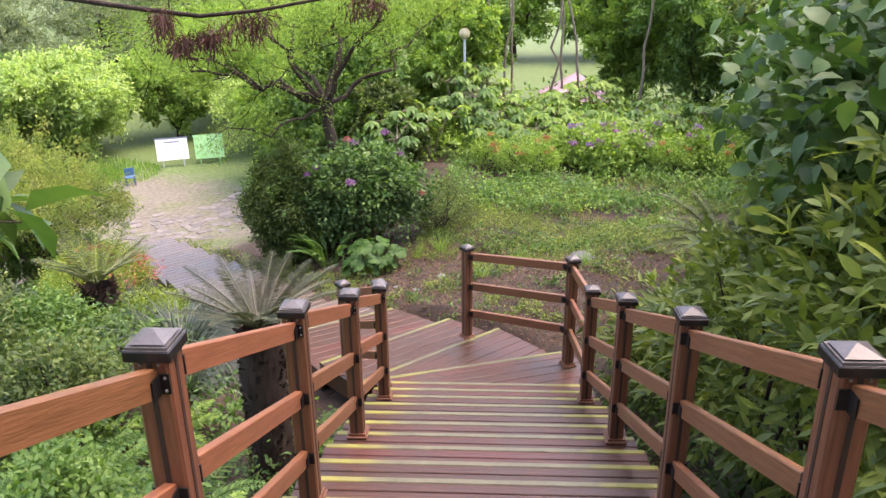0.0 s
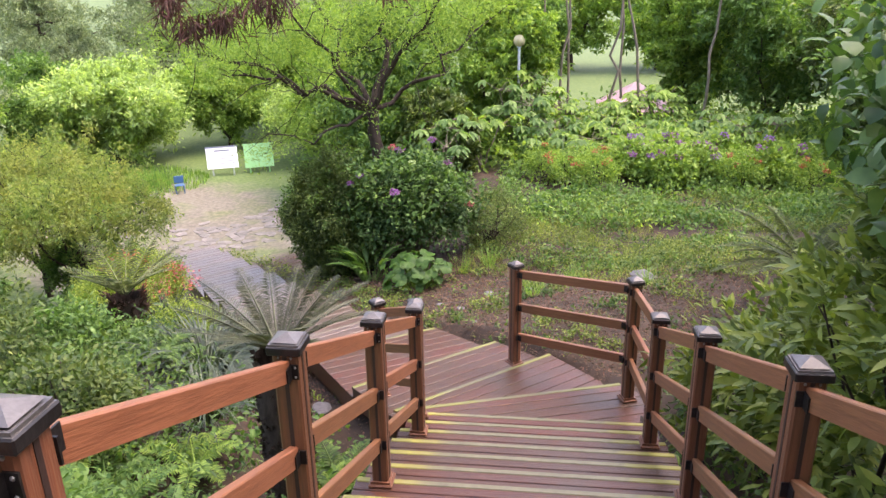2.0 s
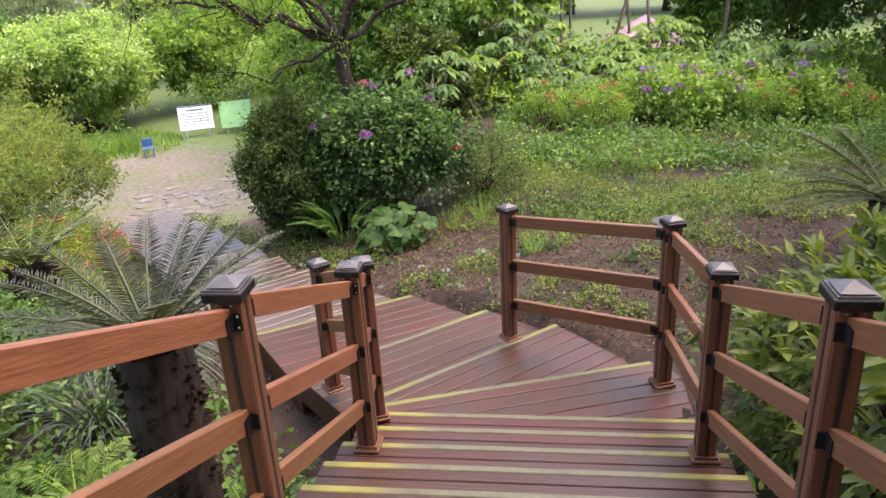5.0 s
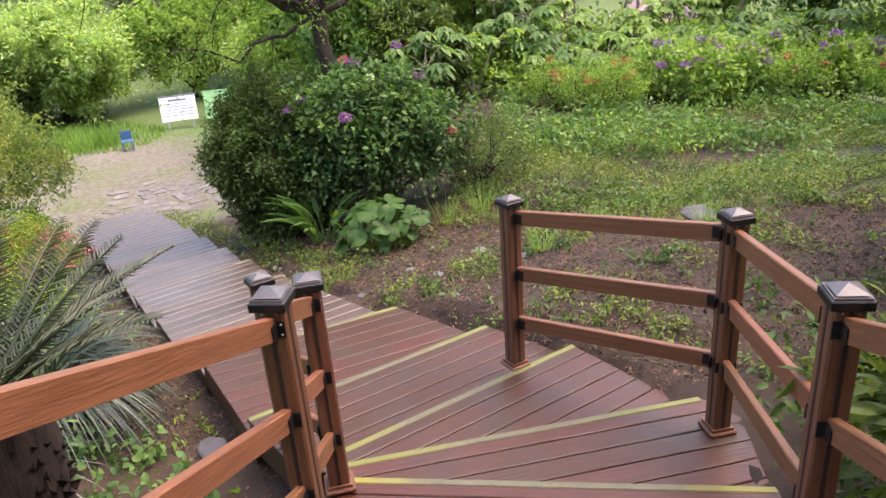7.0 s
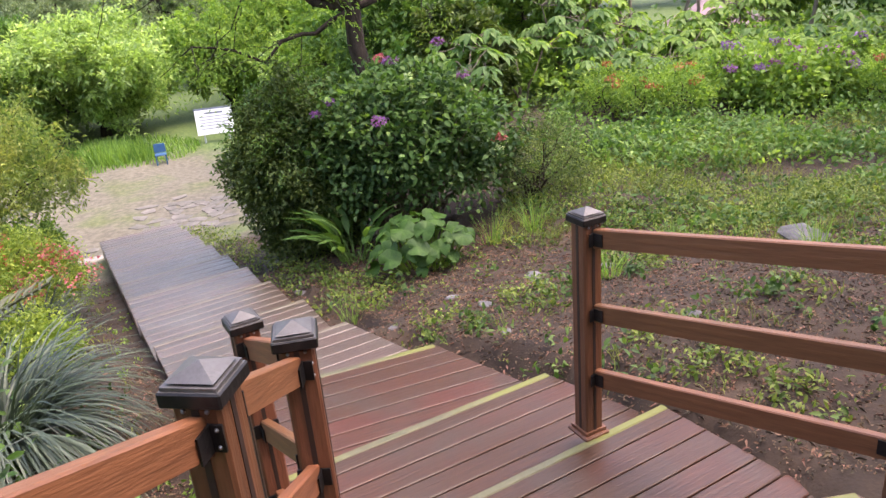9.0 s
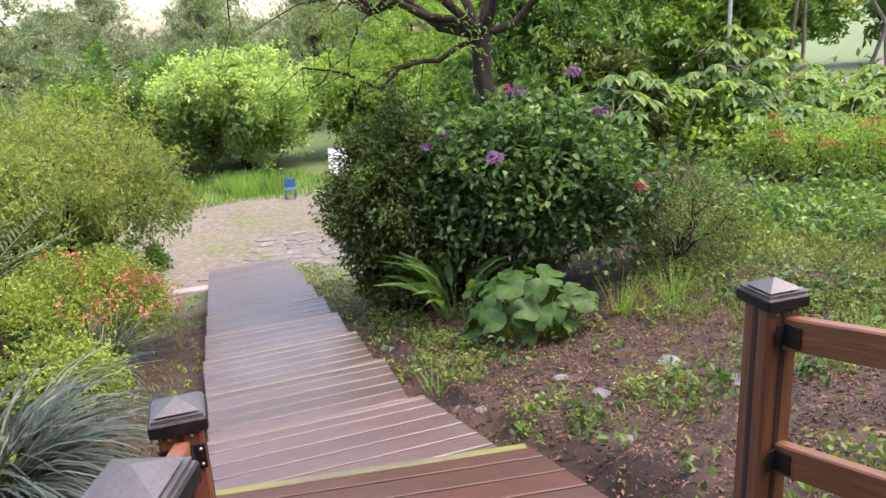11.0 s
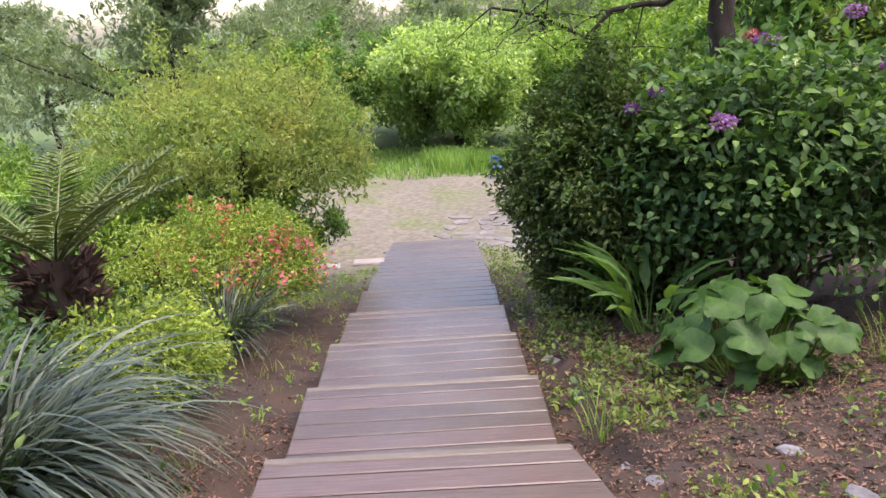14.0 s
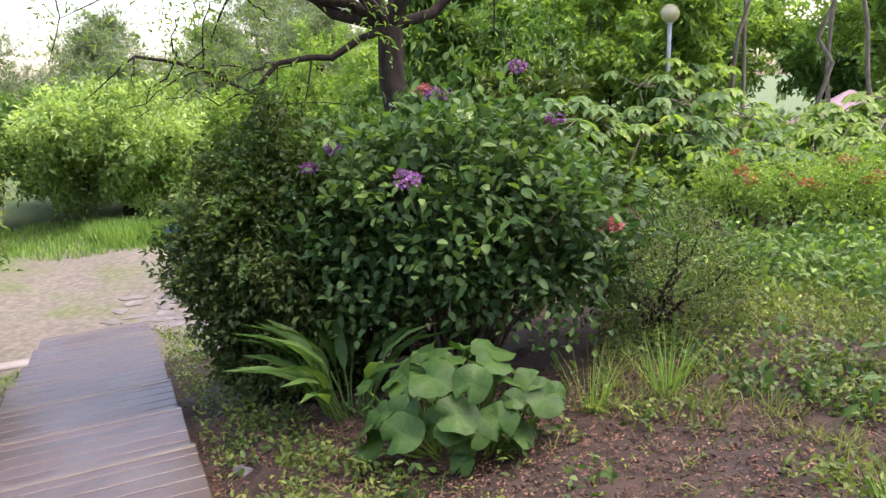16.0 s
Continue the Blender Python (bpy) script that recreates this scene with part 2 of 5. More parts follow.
def leaves(P, D, length, width, up=(0, 0, 1), fold=0.25, droop=0.25, rich=False, twist=0.5):
    """Corners and triangles of one leaf at each of the points P, along the ways D."""
    P, D = np.asarray(P, float), unit(D)
    n = len(P)
    L = np.broadcast_to(np.asarray(length, float), (n,))[:, None]
    Wd = np.broadcast_to(np.asarray(width, float), (n,))[:, None]
    S = unit(np.cross(D, np.asarray(up, float) + rng.normal(0, twist, (n, 3))))
    N = np.cross(S, D)
    if not rich:
        base, tip = P, P + D * L - N * L * droop
        mid = P + D * L * 0.42 + N * Wd * fold
        V = np.stack([base, mid - S * Wd * 0.5, tip, mid + S * Wd * 0.5], 1)
        T = np.array([[0, 1, 2], [0, 2, 3]])
    else:
        c1, c2 = P + D * L * 0.3 - N * L * droop * 0.05, P + D * L * 0.68 - N * L * droop * 0.4
        tip = P + D * L - N * L * droop
        e = N * Wd * fold * 0.5
        V = np.stack([P, c1 - S * Wd * 0.46 + e, c1, c1 + S * Wd * 0.46 + e, c2 - S * Wd * 0.4 + e, c2, c2 + S * Wd * 0.4 + e, tip], 1)
        T = np.array([[0, 1, 2], [0, 2, 3], [1, 4, 5], [1, 5, 2], [2, 5, 6], [2, 6, 3], [4, 7, 5], [5, 7, 6]])
    k = V.shape[1]
    F = (T[None] + (np.arange(n) * k)[:, None, None]).reshape(-1, 3)
    return V.reshape(-1, 3), F


def blades(P, D, length, width, bend=0.8, seg=5):
    """Corners and triangles of curved grass blades that start along D and bend down."""
    P, D = np.asarray(P, float), unit(D)
    n = len(P)
    L = np.broadcast_to(np.asarray(length, float), (n,))
    Wd = np.broadcast_to(np.asarray(width, float), (n,))
    bend = np.broadcast_to(np.asarray(bend, float), (n,))
    S = unit(np.cross(D, (0, 0, 1)) + rng.normal(0, 0.15, (n, 3)))
    rows, pos, way = [], P.copy(), D.copy()
    for i in range(seg + 1):
        w = Wd * (1 - (i / seg) ** 2) * 0.5 + 0.0005
        rows += [pos - S * w[:, None], pos + S * w[:, None]]
        pos = pos + way * (L / seg)[:, None]
        way = unit(way + np.array([0, 0, -1.0]) * (bend / seg)[:, None])
    V = np.stack(rows, 1)
    T = []
    for i in range(seg):
        a = 2 * i
        T += [[a, a + 1, a + 3], [a, a + 3, a + 2]]
    F = (np.array(T)[None] + (np.arange(n) * V.shape[1])[:, None, None]).reshape(-1, 3)
    return V.reshape(-1, 3), F


def tube(points, radii, sides=7):
    """Corners and quads of a tapered tube along points."""
    pts = np.asarray(points, float)
    n = len(pts)
    T = unit(np.gradient(pts, axis=0))
    ref = np.array([0.31, 0.2, 0.93]) if abs(T[0][2]) < 0.8 else np.array([1.0, 0.1, 0.0])
    A = unit(np.cross(T, ref))
    B = np.cross(T, A)
    ang = np.linspace(0, 2 * np.pi, sides, endpoint=False)
    V = pts[:, None] + (A[:, None] * np.cos(ang)[None, :, None] + B[:, None] * np.sin(ang)[None, :, None]) * np.asarray(radii, float)[:, None, None]
    F = [[i * sides + j, i * sides + (j + 1) % sides, (i + 1) * sides + (j + 1) % sides, (i + 1) * sides + j] for i in range(n - 1) for j in range(sides)]
    return V.reshape(-1, 3), np.array(F)


def joined(pieces):
    V, F, off = [], [], 0
    for v, f in pieces:
        V.append(v)
        F.append(np.asarray(f) + off)
        off += len(v)
    return np.concatenate(V), np.concatenate(F)


def bent(a, b, sag=0.0, wob=0.05, n=7):
    """Points of an uneven limb from a to b."""
    a, b = np.asarray(a, float), np.asarray(b, float)
    t = np.linspace(0, 1, n)[:, None]
    p = a + (b - a) * t
    p[:, 2] -= sag * 4 * (t * (1 - t))[:, 0]
    w = rng.normal(0, wob * np.linalg.norm(b - a), (n, 3)) * np.sin(np.pi * t)
    return p + w


def clumps(centre, radii, count, inner=0.55, flat=None):
    """Places of leaf clumps in the outer part of an uneven ellipsoid, and their outward ways."""
    d = unit(rng.normal(0, 1, (count, 3)))
    if flat is not None:
        d[:, 2] = np.abs(d[:, 2]) * flat + d[:, 2] * (1 - flat)
        d = unit(d)
    k = 1 + 0.14 * np.sin(d[:, 0] * 5 + centre[0] * 3) * np.cos(d[:, 1] * 6 + centre[1]) + 0.10 * np.sin(d[:, 2] * 9 + d[:, 0] * 7)
    r = (inner + (1 - inner) * rng.random(count) ** 0.5) * k
    return np.asarray(centre) + d * r[:, None] * np.asarray(radii), d


def crown_leaves(C, D, per, spread, length, width, rich=False, droop=0.25, out=0.7, jitter=0.8, up=(0, 0, 1), fold=0.25, twist=0.5):
    n = len(C) * per
    P = np.repeat(C, per, 0) + rng.normal(0, spread, (n, 3))
    way = np.repeat(D, per, 0) * out + rng.normal(0, jitter, (n, 3))
    return leaves(P, way, length * rng.uniform(0.6, 1.25, n), width * rng.uniform(0.7, 1.2, n), up, fold, droop, rich, twist)


# ---- lie of the land ----
def soft(x, k=0.5):
    return k * np.log1p(np.exp(np.clip(np.asarray(x, float) / k, -40, 40)))


def step01(a, b, x):
    t = np.clip((np.asarray(x, float) - a) / (b - a), 0, 1)
    return t * t * (3 - 2 * t)


WINDERS = [((-1.10, 0.60), (1.11, 0.60), -0.27), ((-1.13, 0.90), (0.90, 1.56), -0.36), ((-1.36, 0.98), (0.19, 2.31), -0.45),
           ((-1.93, 1.55), (-0.45, 2.77), -0.55), ((-2.68, 2.47), (-1.27, 3.34), -0.68), ((-3.16, 3.05), (-2.12, 3.94), -0.82),
           ((-3.90, 3.91), (-2.85, 4.83), -1.05), ((-4.59, 4.71), (-3.56, 5.66), -1.23), ((-5.25, 5.53), (-4.21, 6.44), -1.40)]
for i in range(1, 6):
    (lx, ly), (rx, ry), lz = WINDERS[8]
    WINDERS.append(((lx - 0.64 * i, ly + 0.785 * i), (rx - 0.66 * i, ry + 0.79 * i), lz - 0.16 * i))


def path_near(x, y):
    """Distance from the middle line of stairs and boardwalk, and the height of the next lower step there."""
    x, y = np.asarray(x, float), np.asarray(y, float)
    best, level = np.full(x.shape, 1e9), np.zeros(x.shape)
    mids = [((a[0] + b[0]) / 2, (a[1] + b[1]) / 2, z) for a, b, z in WINDERS]
    mids = [(0, -8, 3.1)] + mids
    for (ax, ay, az), (bx, by, bz) in zip(mids, mids[1:]):
        dx, dy = bx - ax, by - ay
        t = np.clip(((x - ax) * dx + (y - ay) * dy) / (dx * dx + dy * dy), 0, 1)
        d = np.hypot(x - ax - t * dx, y - ay - t * dy)
        level = np.where(d < best, np.where(ay < 0, az + (bz - az) * t, bz), level)
        best = np.minimum(best, d)
    return best, level


def path_dist(x, y):
    return path_near(x, y)[0]


def land(x, y):
    """Height of the ground: a bank that falls along the boardwalk to a level clearing, and climbs beside the stairs."""
    x, y = np.asarray(x, float), np.asarray(y, float)
    dx, dy = x + 2.6, y - 3.4
    p, q = -0.64 * dx + 0.77 * dy, 0.77 * dx + 0.64 * dy
    low = 1 - 0.92 * step01(0.9, 5.0, q - 0.6 * np.clip(p - 3, 0, 8))
    z = -0.93 - 0.185 * np.clip(p, 0, 9.3) * low
    z = z + 0.25 * np.clip(-p, 0, 2.2) * step01(-0.8, 0.8, q)
    z = z + 0.40 * soft(-0.1 - np.maximum(y, -30), 0.25)
    z = z - 0.10 * step01(0.5, -1.0, q) + 0.50 * step01(-1.2, -2.4, q) * step01(5.5, 3.0, p) * step01(-0.6, 1.0, y) + 0.25 * step01(3, 9, x) * step01(12, 4, y)
    z = z + 0.04 * np.sin(x * 1.7 + y * 0.6) * np.cos(y * 1.3 - x * 0.4)
    d, level = path_near(x, y)
    return np.where(d < 1.5, np.minimum(z, level - 0.13 + 1.2 * np.clip(d - 0.95, 0, 1)), z)


def ground_sheet():
    u = np.linspace(-1, 1, 381)
    g = 16 * u + 900 * u ** 9
    X, Y = np.meshgrid(g - 2.5, g + 4.5, indexing="ij")
    Z = land(X, Y)
    near = np.exp(-((X + 2) ** 2 + (Y - 4) ** 2) / 90)
    Z = Z + near * (rng.normal(0, 0.014, X.shape))
    n = len(u)
    idx = np.arange(n * n).reshape(n, n)
    F = np.stack([idx[:-1, :-1], idx[1:, :-1], idx[1:, 1:], idx[:-1, 1:]], -1).reshape(-1, 4)
    m = surface("garden_soil", (0.016, 0.0086, 0.0045), (0.046, 0.0262, 0.0135), scale=3.5, rough=0.9, bump=1.0, fine=55)
    nt = m.node_tree
    bsdf = nt.nodes["Principled BSDF"]
    soil = bsdf.inputs["Base Color"].links[0].from_socket
    geo = nt.nodes.new("ShaderNodeNewGeometry")
    wob = nt.nodes.new("ShaderNodeTexNoise")
    wob.inputs["Scale"].default_value, wob.inputs["Detail"].default_value = 0.8, 8
    blur = nt.nodes.new("ShaderNodeTexNoise")
    blur.inputs["Scale"].default_value, blur.inputs["Detail"].default_value = 9.0, 6
    links(nt, (geo.outputs["Position"], wob.inputs[0]), (geo.outputs["Position"], blur.inputs[0]))

    def spot(cx, cy, rx, ry, edge):
        mp = nt.nodes.new("ShaderNodeMapping")
        mp.vector_type = "TEXTURE"
        mp.inputs[1].default_value, mp.inputs[2].default_value, mp.inputs[3].default_value = (cx, cy, -2.5), (0, 0, radians(40)), (rx, ry, 40)
        ln = nt.nodes.new("ShaderNodeVectorMath")
        ln.operation = "LENGTH"
        ad = nt.nodes.new("ShaderNodeMath")
        ad.operation = "MULTIPLY_ADD"
        ad.inputs[1].default_value = 0.7
        rg = nt.nodes.new("ShaderNodeMapRange")
        rg.inputs[1].default_value, rg.inputs[2].default_value, rg.inputs[3].default_value, rg.inputs[4].default_value = 1.35, 1.35 + edge, 1, 0
        links(nt, (geo.outputs["Position"], mp.inputs[0]), (mp.outputs[0], ln.inputs[0]), (wob.outputs[0], ad.inputs[0]),
              (ln.outputs["Value"], ad.inputs[2]), (ad.outputs[0], rg.inputs[0]))
        return rg.outputs[0]

    def two(c1, c2, lo=0.4, hi=0.65, node=blur):
        rp = nt.nodes.new("ShaderNodeValToRGB")
        rp.color_ramp.elements[0].position, rp.color_ramp.elements[1].position = lo, hi
        rp.color_ramp.elements[0].color, rp.color_ramp.elements[1].color = (*c1, 1), (*c2, 1)
        links(nt, (node.outputs[0], rp.inputs[0]))
        return rp.outputs[0]

    def mixed(fac, a, b):
        mx = nt.nodes.new("ShaderNodeMixRGB")
        links(nt, (fac, mx.inputs[0]), (a, mx.inputs[1]), (b, mx.inputs[2]))
        return mx.outputs[0]

    inv = nt.nodes.new("ShaderNodeMath")
    inv.operation = "SUBTRACT"
    inv.inputs[0].default_value = 1.0
    links(nt, (spot(0.8, 6.2, 8.5, 7.0, 0.25), inv.inputs[1]))
    lawn = two((0.055, 0.10, 0.022), (0.11, 0.155, 0.042))
    base = mixed(inv.outputs[0], soil, lawn)
    gravel = two((0.105, 0.093, 0.066), (0.19, 0.172, 0.128), 0.35, 0.7)
    worn_turf = nt.nodes.new("ShaderNodeMapRange")
    worn_turf.inputs[1].default_value, worn_turf.inputs[2].default_value, worn_turf.inputs[4].default_value = 0.5, 0.66, 0.75
    links(nt, (wob.outputs[0], worn_turf.inputs[0]))
    gravel = mixed(worn_turf.outputs[0], gravel, two((0.075, 0.10, 0.026), (0.13, 0.15, 0.05)))
    base = mixed(spot(-10.2, 12.9, 3.3, 4.6, 0.3), base, gravel)
    links(nt, (base, bsdf.inputs["Base Color"]))
    ob = solid("ground", np.stack([X, Y, Z], -1).reshape(-1, 3), F, m, smooth=True)
    return tagged(ob, "bare brown garden soil with grass and a pale gravel clearing", "ground", kind="structure")


ground_sheet()

# ---- stairs and boardwalk ----
RUN, RISE, Y0, Z0 = 0.353, 0.1411, 0.71, -0.283
STEPS = 21
HALF = 1.10


def plank_box(sx, sy, sz, seed=0):
    """A plank, along x, top at z = 0, with worn top edges."""
    c = 0.005
    hx, hy = sx / 2, sy / 2
    V = [(-hx, -hy, -sz), (hx, -hy, -sz), (hx, hy, -sz), (-hx, hy, -sz), (-hx, -hy, -c), (hx, -hy, -c), (hx, hy, -c), (-hx, hy, -c),
         (-hx, -hy + c, 0), (hx, -hy + c, 0), (hx, hy - c, 0), (-hx, hy - c, 0)]
    F = [(3, 2, 1, 0), (0, 1, 5, 4), (2, 3, 7, 6), (1, 2, 6, 10, 9, 5), (3, 0, 4, 8, 11, 7), (4, 5, 9, 8), (6, 7, 11, 10), (8, 9, 10, 11)]
    return V, F


def clip(poly, n, d):
    """The part of a flat polygon where n . p <= d."""
    out = []
    for i, a in enumerate(poly):
        b = poly[(i + 1) % len(poly)]
        fa, fb = n[0] * a[0] + n[1] * a[1] - d, n[0] * b[0] + n[1] * b[1] - d
        if fa <= 0:
            out.append(a)
        if fa * fb < 0:
            t = fa / (fa - fb)
            out.append((a[0] + (b[0] - a[0]) * t, a[1] + (b[1] - a[1]) * t))
    return out


def slab(poly, thick):
    """Corners and faces of a flat polygon given thickness, top at z = 0."""
    n = len(poly)
    V = [(x, y, -thick) for x, y in poly] + [(x, y, 0) for x, y in poly]
    F = [tuple(range(n - 1, -1, -1)), tuple(range(n, 2 * n))] + [(i, (i + 1) % n, n + (i + 1) % n, n + i) for i in range(n)]
    return V, F


def board(poly, thick, ease=0.006):
    """Corners and faces of a flat board whose top edges are eased; top at z = 0."""
    pts = [np.array(p, float) for i, p in enumerate(poly) if math.dist(p, poly[i - 1]) > 0.004]
    n = len(pts)
    if n < 3:
        return slab(poly, thick)
    inner = []
    for i, b in enumerate(pts):
        e1, e2 = unit(b - pts[i - 1]), unit(pts[(i + 1) % n] - b)
        m = np.array([[-e1[1], e1[0]], [-e2[1], e2[0]]])
        inner.append(b + (np.linalg.solve(m, (ease, ease)) if abs(np.linalg.det(m)) > 0.2 else m[0] * ease))
    size = lambda q: sum(q[j - 1][0] * q[j][1] - q[j][0] * q[j - 1][1] for j in range(n))
    if size(inner) < 0.3 * size(pts):
        return slab(poly, thick)
    V = [(*p, -thick) for p in pts] + [(*p, -ease * 0.7) for p in pts] + [(*p, 0) for p in inner]
    F = [tuple(range(n - 1, -1, -1)), tuple(range(2 * n, 3 * n))]
    F += [(r + i, r + (i + 1) % n, r + n + (i + 1) % n, r + n + i) for r in (0, n) for i in range(n)]
    return V, F


def straight_flight():
    flight = thing("stairs", "straight flight of reddish brown decking steps with yellow nosings", "stairs", kind="structure")
    shared = {}
    for k in range(STEPS):
        y, z = Y0 - k * RUN, Z0 + k * RISE
        wide = 2 * HALF
        for j in range(3):
            w = RUN / 3 - 0.006
            if "p" not in shared:
                v, f = plank_box(wide, w, 0.028)
                shared["p"] = solid("plank", v, f, deck_mat, flight)
                ob = shared["p"]
            else:
                ob = new("plank", shared["p"].data)
                ob.parent = flight
            ob.location = (0, y - 0.01 - (j + 0.5) * RUN / 3, z)
        for key, sx, sy, sz, loc, mat in (("strip", wide - 0.02, 0.045, 0.006, (0, y - 0.03, z + 0.006), flight_strip),
                                          ("riser", wide - 0.04, 0.02, RISE - 0.03, (0, y - 0.025, z - 0.03), deck_mat)):
            if key not in shared:
                v, f = plank_box(sx, sy, sz)
                shared[key] = solid("nosing_strip" if key == "strip" else "riser", v, f, mat, flight)
                ob = shared[key]
            else:
                ob = new(shared[key].name.split(".")[0], shared[key].data)
                ob.parent = flight
            ob.location = loc
    for sx in (-1, 1):
        # stringer board under the tread ends
        a, b = np.array([sx * (HALF - 0.02), Y0 - 0.05, Z0 - 0.06]), np.array([sx * (HALF - 0.02), Y0 - STEPS * RUN, Z0 + (STEPS - 1) * RISE - 0.06])
        V = [a + (0.02, 0, 0), a - (0.02, 0, 0), a + (-0.02, 0, -0.28), a + (0.02, 0, -0.28), b + (0.02, 0, 0), b - (0.02, 0, 0), b + (-0.02, 0, -0.28), b + (0.02, 0, -0.28)]
        solid("stringer", V, [(0, 1, 2, 3), (7, 6, 5, 4), (0, 4, 5, 1), (1, 5, 6, 2), (2, 6, 7, 3), (3, 7, 4, 0)], deck_mat, flight)


def winding_deck():
    walkway = thing("boardwalk", "wet reddish brown plank boardwalk with shallow winding steps", "boardwalk", kind="structure")
    for i in range(1, len(WINDERS)):
        (al, ar, _), (bl, br, z) = WINDERS[i - 1], WINDERS[i]
        poly = [al, ar] + ([(1.10, 1.36)] if i == 1 else []) + [br, bl]
        poly = [tuple(p) for p in poly]
        area = sum(poly[j][0] * poly[(j + 1) % len(poly)][1] - poly[(j + 1) % len(poly)][0] * poly[j][1] for j in range(len(poly)))
        if area < 0:
            poly = poly[::-1]
        d = unit(np.array(br) - np.array(bl))
        nrm = np.array([-d[1], d[0]])
        mid = (np.array(bl) + np.array(br)) / 2
        if nrm @ (np.mean(poly, 0) - mid) > 0:
            nrm = -nrm
        ang = math.atan2(d[1], d[0])
        m = Matrix.Translation((*mid, z)) @ Matrix.Rotation(ang, 4, "Z")
        local = [(float((np.array(p) - mid) @ d), float((np.array(p) - mid) @ np.array([-d[1], d[0]]))) for p in poly]
        side = 1 if sum(p[1] for p in local) > 0 else -1
        deep = max(abs(p[1]) for p in local)
        w = 0.146
        # back boards reach a little under the step above
        for j in range(int(deep / w) + 1):
            lo, hi = j * w + (0.0 if j == 0 else 0.004), (j + 1) * w - 0.004
            piece = clip(clip(local, (0, side), hi), (0, -side), -lo)
            if len(piece) < 3:
                continue
            v, f = board(piece, 0.03)
            ob = solid("plank", v, f, deck_mat if i < 5 else worn_sheen_deck, walkway)
            ob.matrix_basis = m
        wide = math.dist(bl, br)
        v, f = plank_box(wide - 0.01, 0.045, 0.006)
        ob = solid("nosing_strip", v, f, winder_strip if i < 5 else faded_strip, walkway)
        ob.matrix_basis = m @ Matrix.Translation((0, side * 0.03, 0.006))
        v, f = plank_box(wide - 0.03, 0.02, 0.22)
        ob = solid("riser", v, f, deck_mat, walkway)
        ob.matrix_basis = m @ Matrix.Translation((0, side * 0.03, -0.03))
        for a, b in ((al, bl), (ar, br)):
            if math.dist(a, b) < 0.25:
                continue
            dd = unit(np.array(b) - np.array(a))
            v, f = plank_box(math.dist(a, b) - 0.01, 0.025, 0.22)
            ob = solid("edge_board", v, f, deck_mat, walkway)
            c = (np.array(a) + np.array(b)) / 2 + np.array([-dd[1], dd[0]]) * (0.02 if a == ar else -0.02)
            ob.matrix_basis = Matrix.Translation((*c, z - 0.032)) @ Matrix.Rotation(math.atan2(dd[1], dd[0]), 4, "Z")


faded_strip = surface("nosing_faded", (0.088, 0.068, 0.048), (0.145, 0.125, 0.088), scale=3.0, rough=0.4, bump=0.3, dirt=(0.105, 0.084, 0.060), fine=30)
straight_flight()
winding_deck()

# ---- fences ----
POST, CAP = 0.102, 0.133


def post_meshes():
    """Meshes of a post: shaft, grooves, cap and foot, made once."""
    bm = box_bm(POST, POST, 1.0, 0.008)
    shaft = part("shaft_mesh", bm, post_mat)
    bm = bmesh.new()
    for a in range(4):
        bmesh.ops.create_cube(bm, size=1, matrix=Matrix.Rotation(a * math.pi / 2, 4, "Z") @ Matrix.Translation((0, POST / 2, 0.5)) @ Matrix.Diagonal((0.016, 0.004, 0.99, 1)))
    groove = part("groove_mesh", bm, groove_mat)
    bm = box_bm(CAP, CAP, 0.035, 0.004)
    bmesh.ops.create_cube(bm, size=1, matrix=Matrix.Translation((0, 0, 0.0395)) @ Matrix.Diagonal((CAP - 0.016, CAP - 0.016, 0.008, 1)))
    bmesh.ops.create_cone(bm, cap_ends=True, segments=4, radius1=(CAP - 0.03) * 0.7071, radius2=0.004, depth=0.022,
                          matrix=Matrix.Translation((0, 0, 0.06)) @ Matrix.Rotation(math.pi / 4, 4, "Z"))
    for face in bm.faces:
        face.material_index = int(face.calc_center_median().z < 0.034)
    cap = part("cap_mesh", bm, cap_mat)
    cap.data.materials.append(iron_mat)
    bm = box_bm(POST + 0.05, POST + 0.05, 0.022, 0.006)
    bmesh.ops.create_cube(bm, size=1, matrix=Matrix.Translation((0, 0, 0.03)) @ Matrix.Diagonal((POST + 0.022, POST + 0.022, 0.02, 1)))
    foot = part("foot_mesh", bm, post_mat)
    # angle iron that holds a rail's end: flanges on the post and cheeks along the rail
    prof = [(0, -0.052), (0.006, -0.052), (0.006, -0.0255), (0.052, -0.0255), (0.052, -0.0205), (0.002, -0.0205),
            (0.002, 0.0205), (0.052, 0.0205), (0.052, 0.0255), (0.006, 0.0255), (0.006, 0.052), (0, 0.052)]
    v, f = slab(prof, 0.062)
    bracket = solid("bracket_mesh", [(x, y, z + 0.031) for x, y, z in v], f, iron_mat)
    bm = bmesh.new()
    bmesh.ops.create_uvsphere(bm, u_segments=8, v_segments=5, radius=0.0055)
    bolt = part("bolt_mesh", bm, bolt_mat)
    datas = [o.data for o in (shaft, groove, cap, foot, bracket, bolt)]
    for o in (shaft, groove, cap, foot, bracket, bolt):
        bpy.data.objects.remove(o)
    return datas


SHAFT, GROOVE, CAPM, FOOT, BRACKET, BOLT = post_meshes()


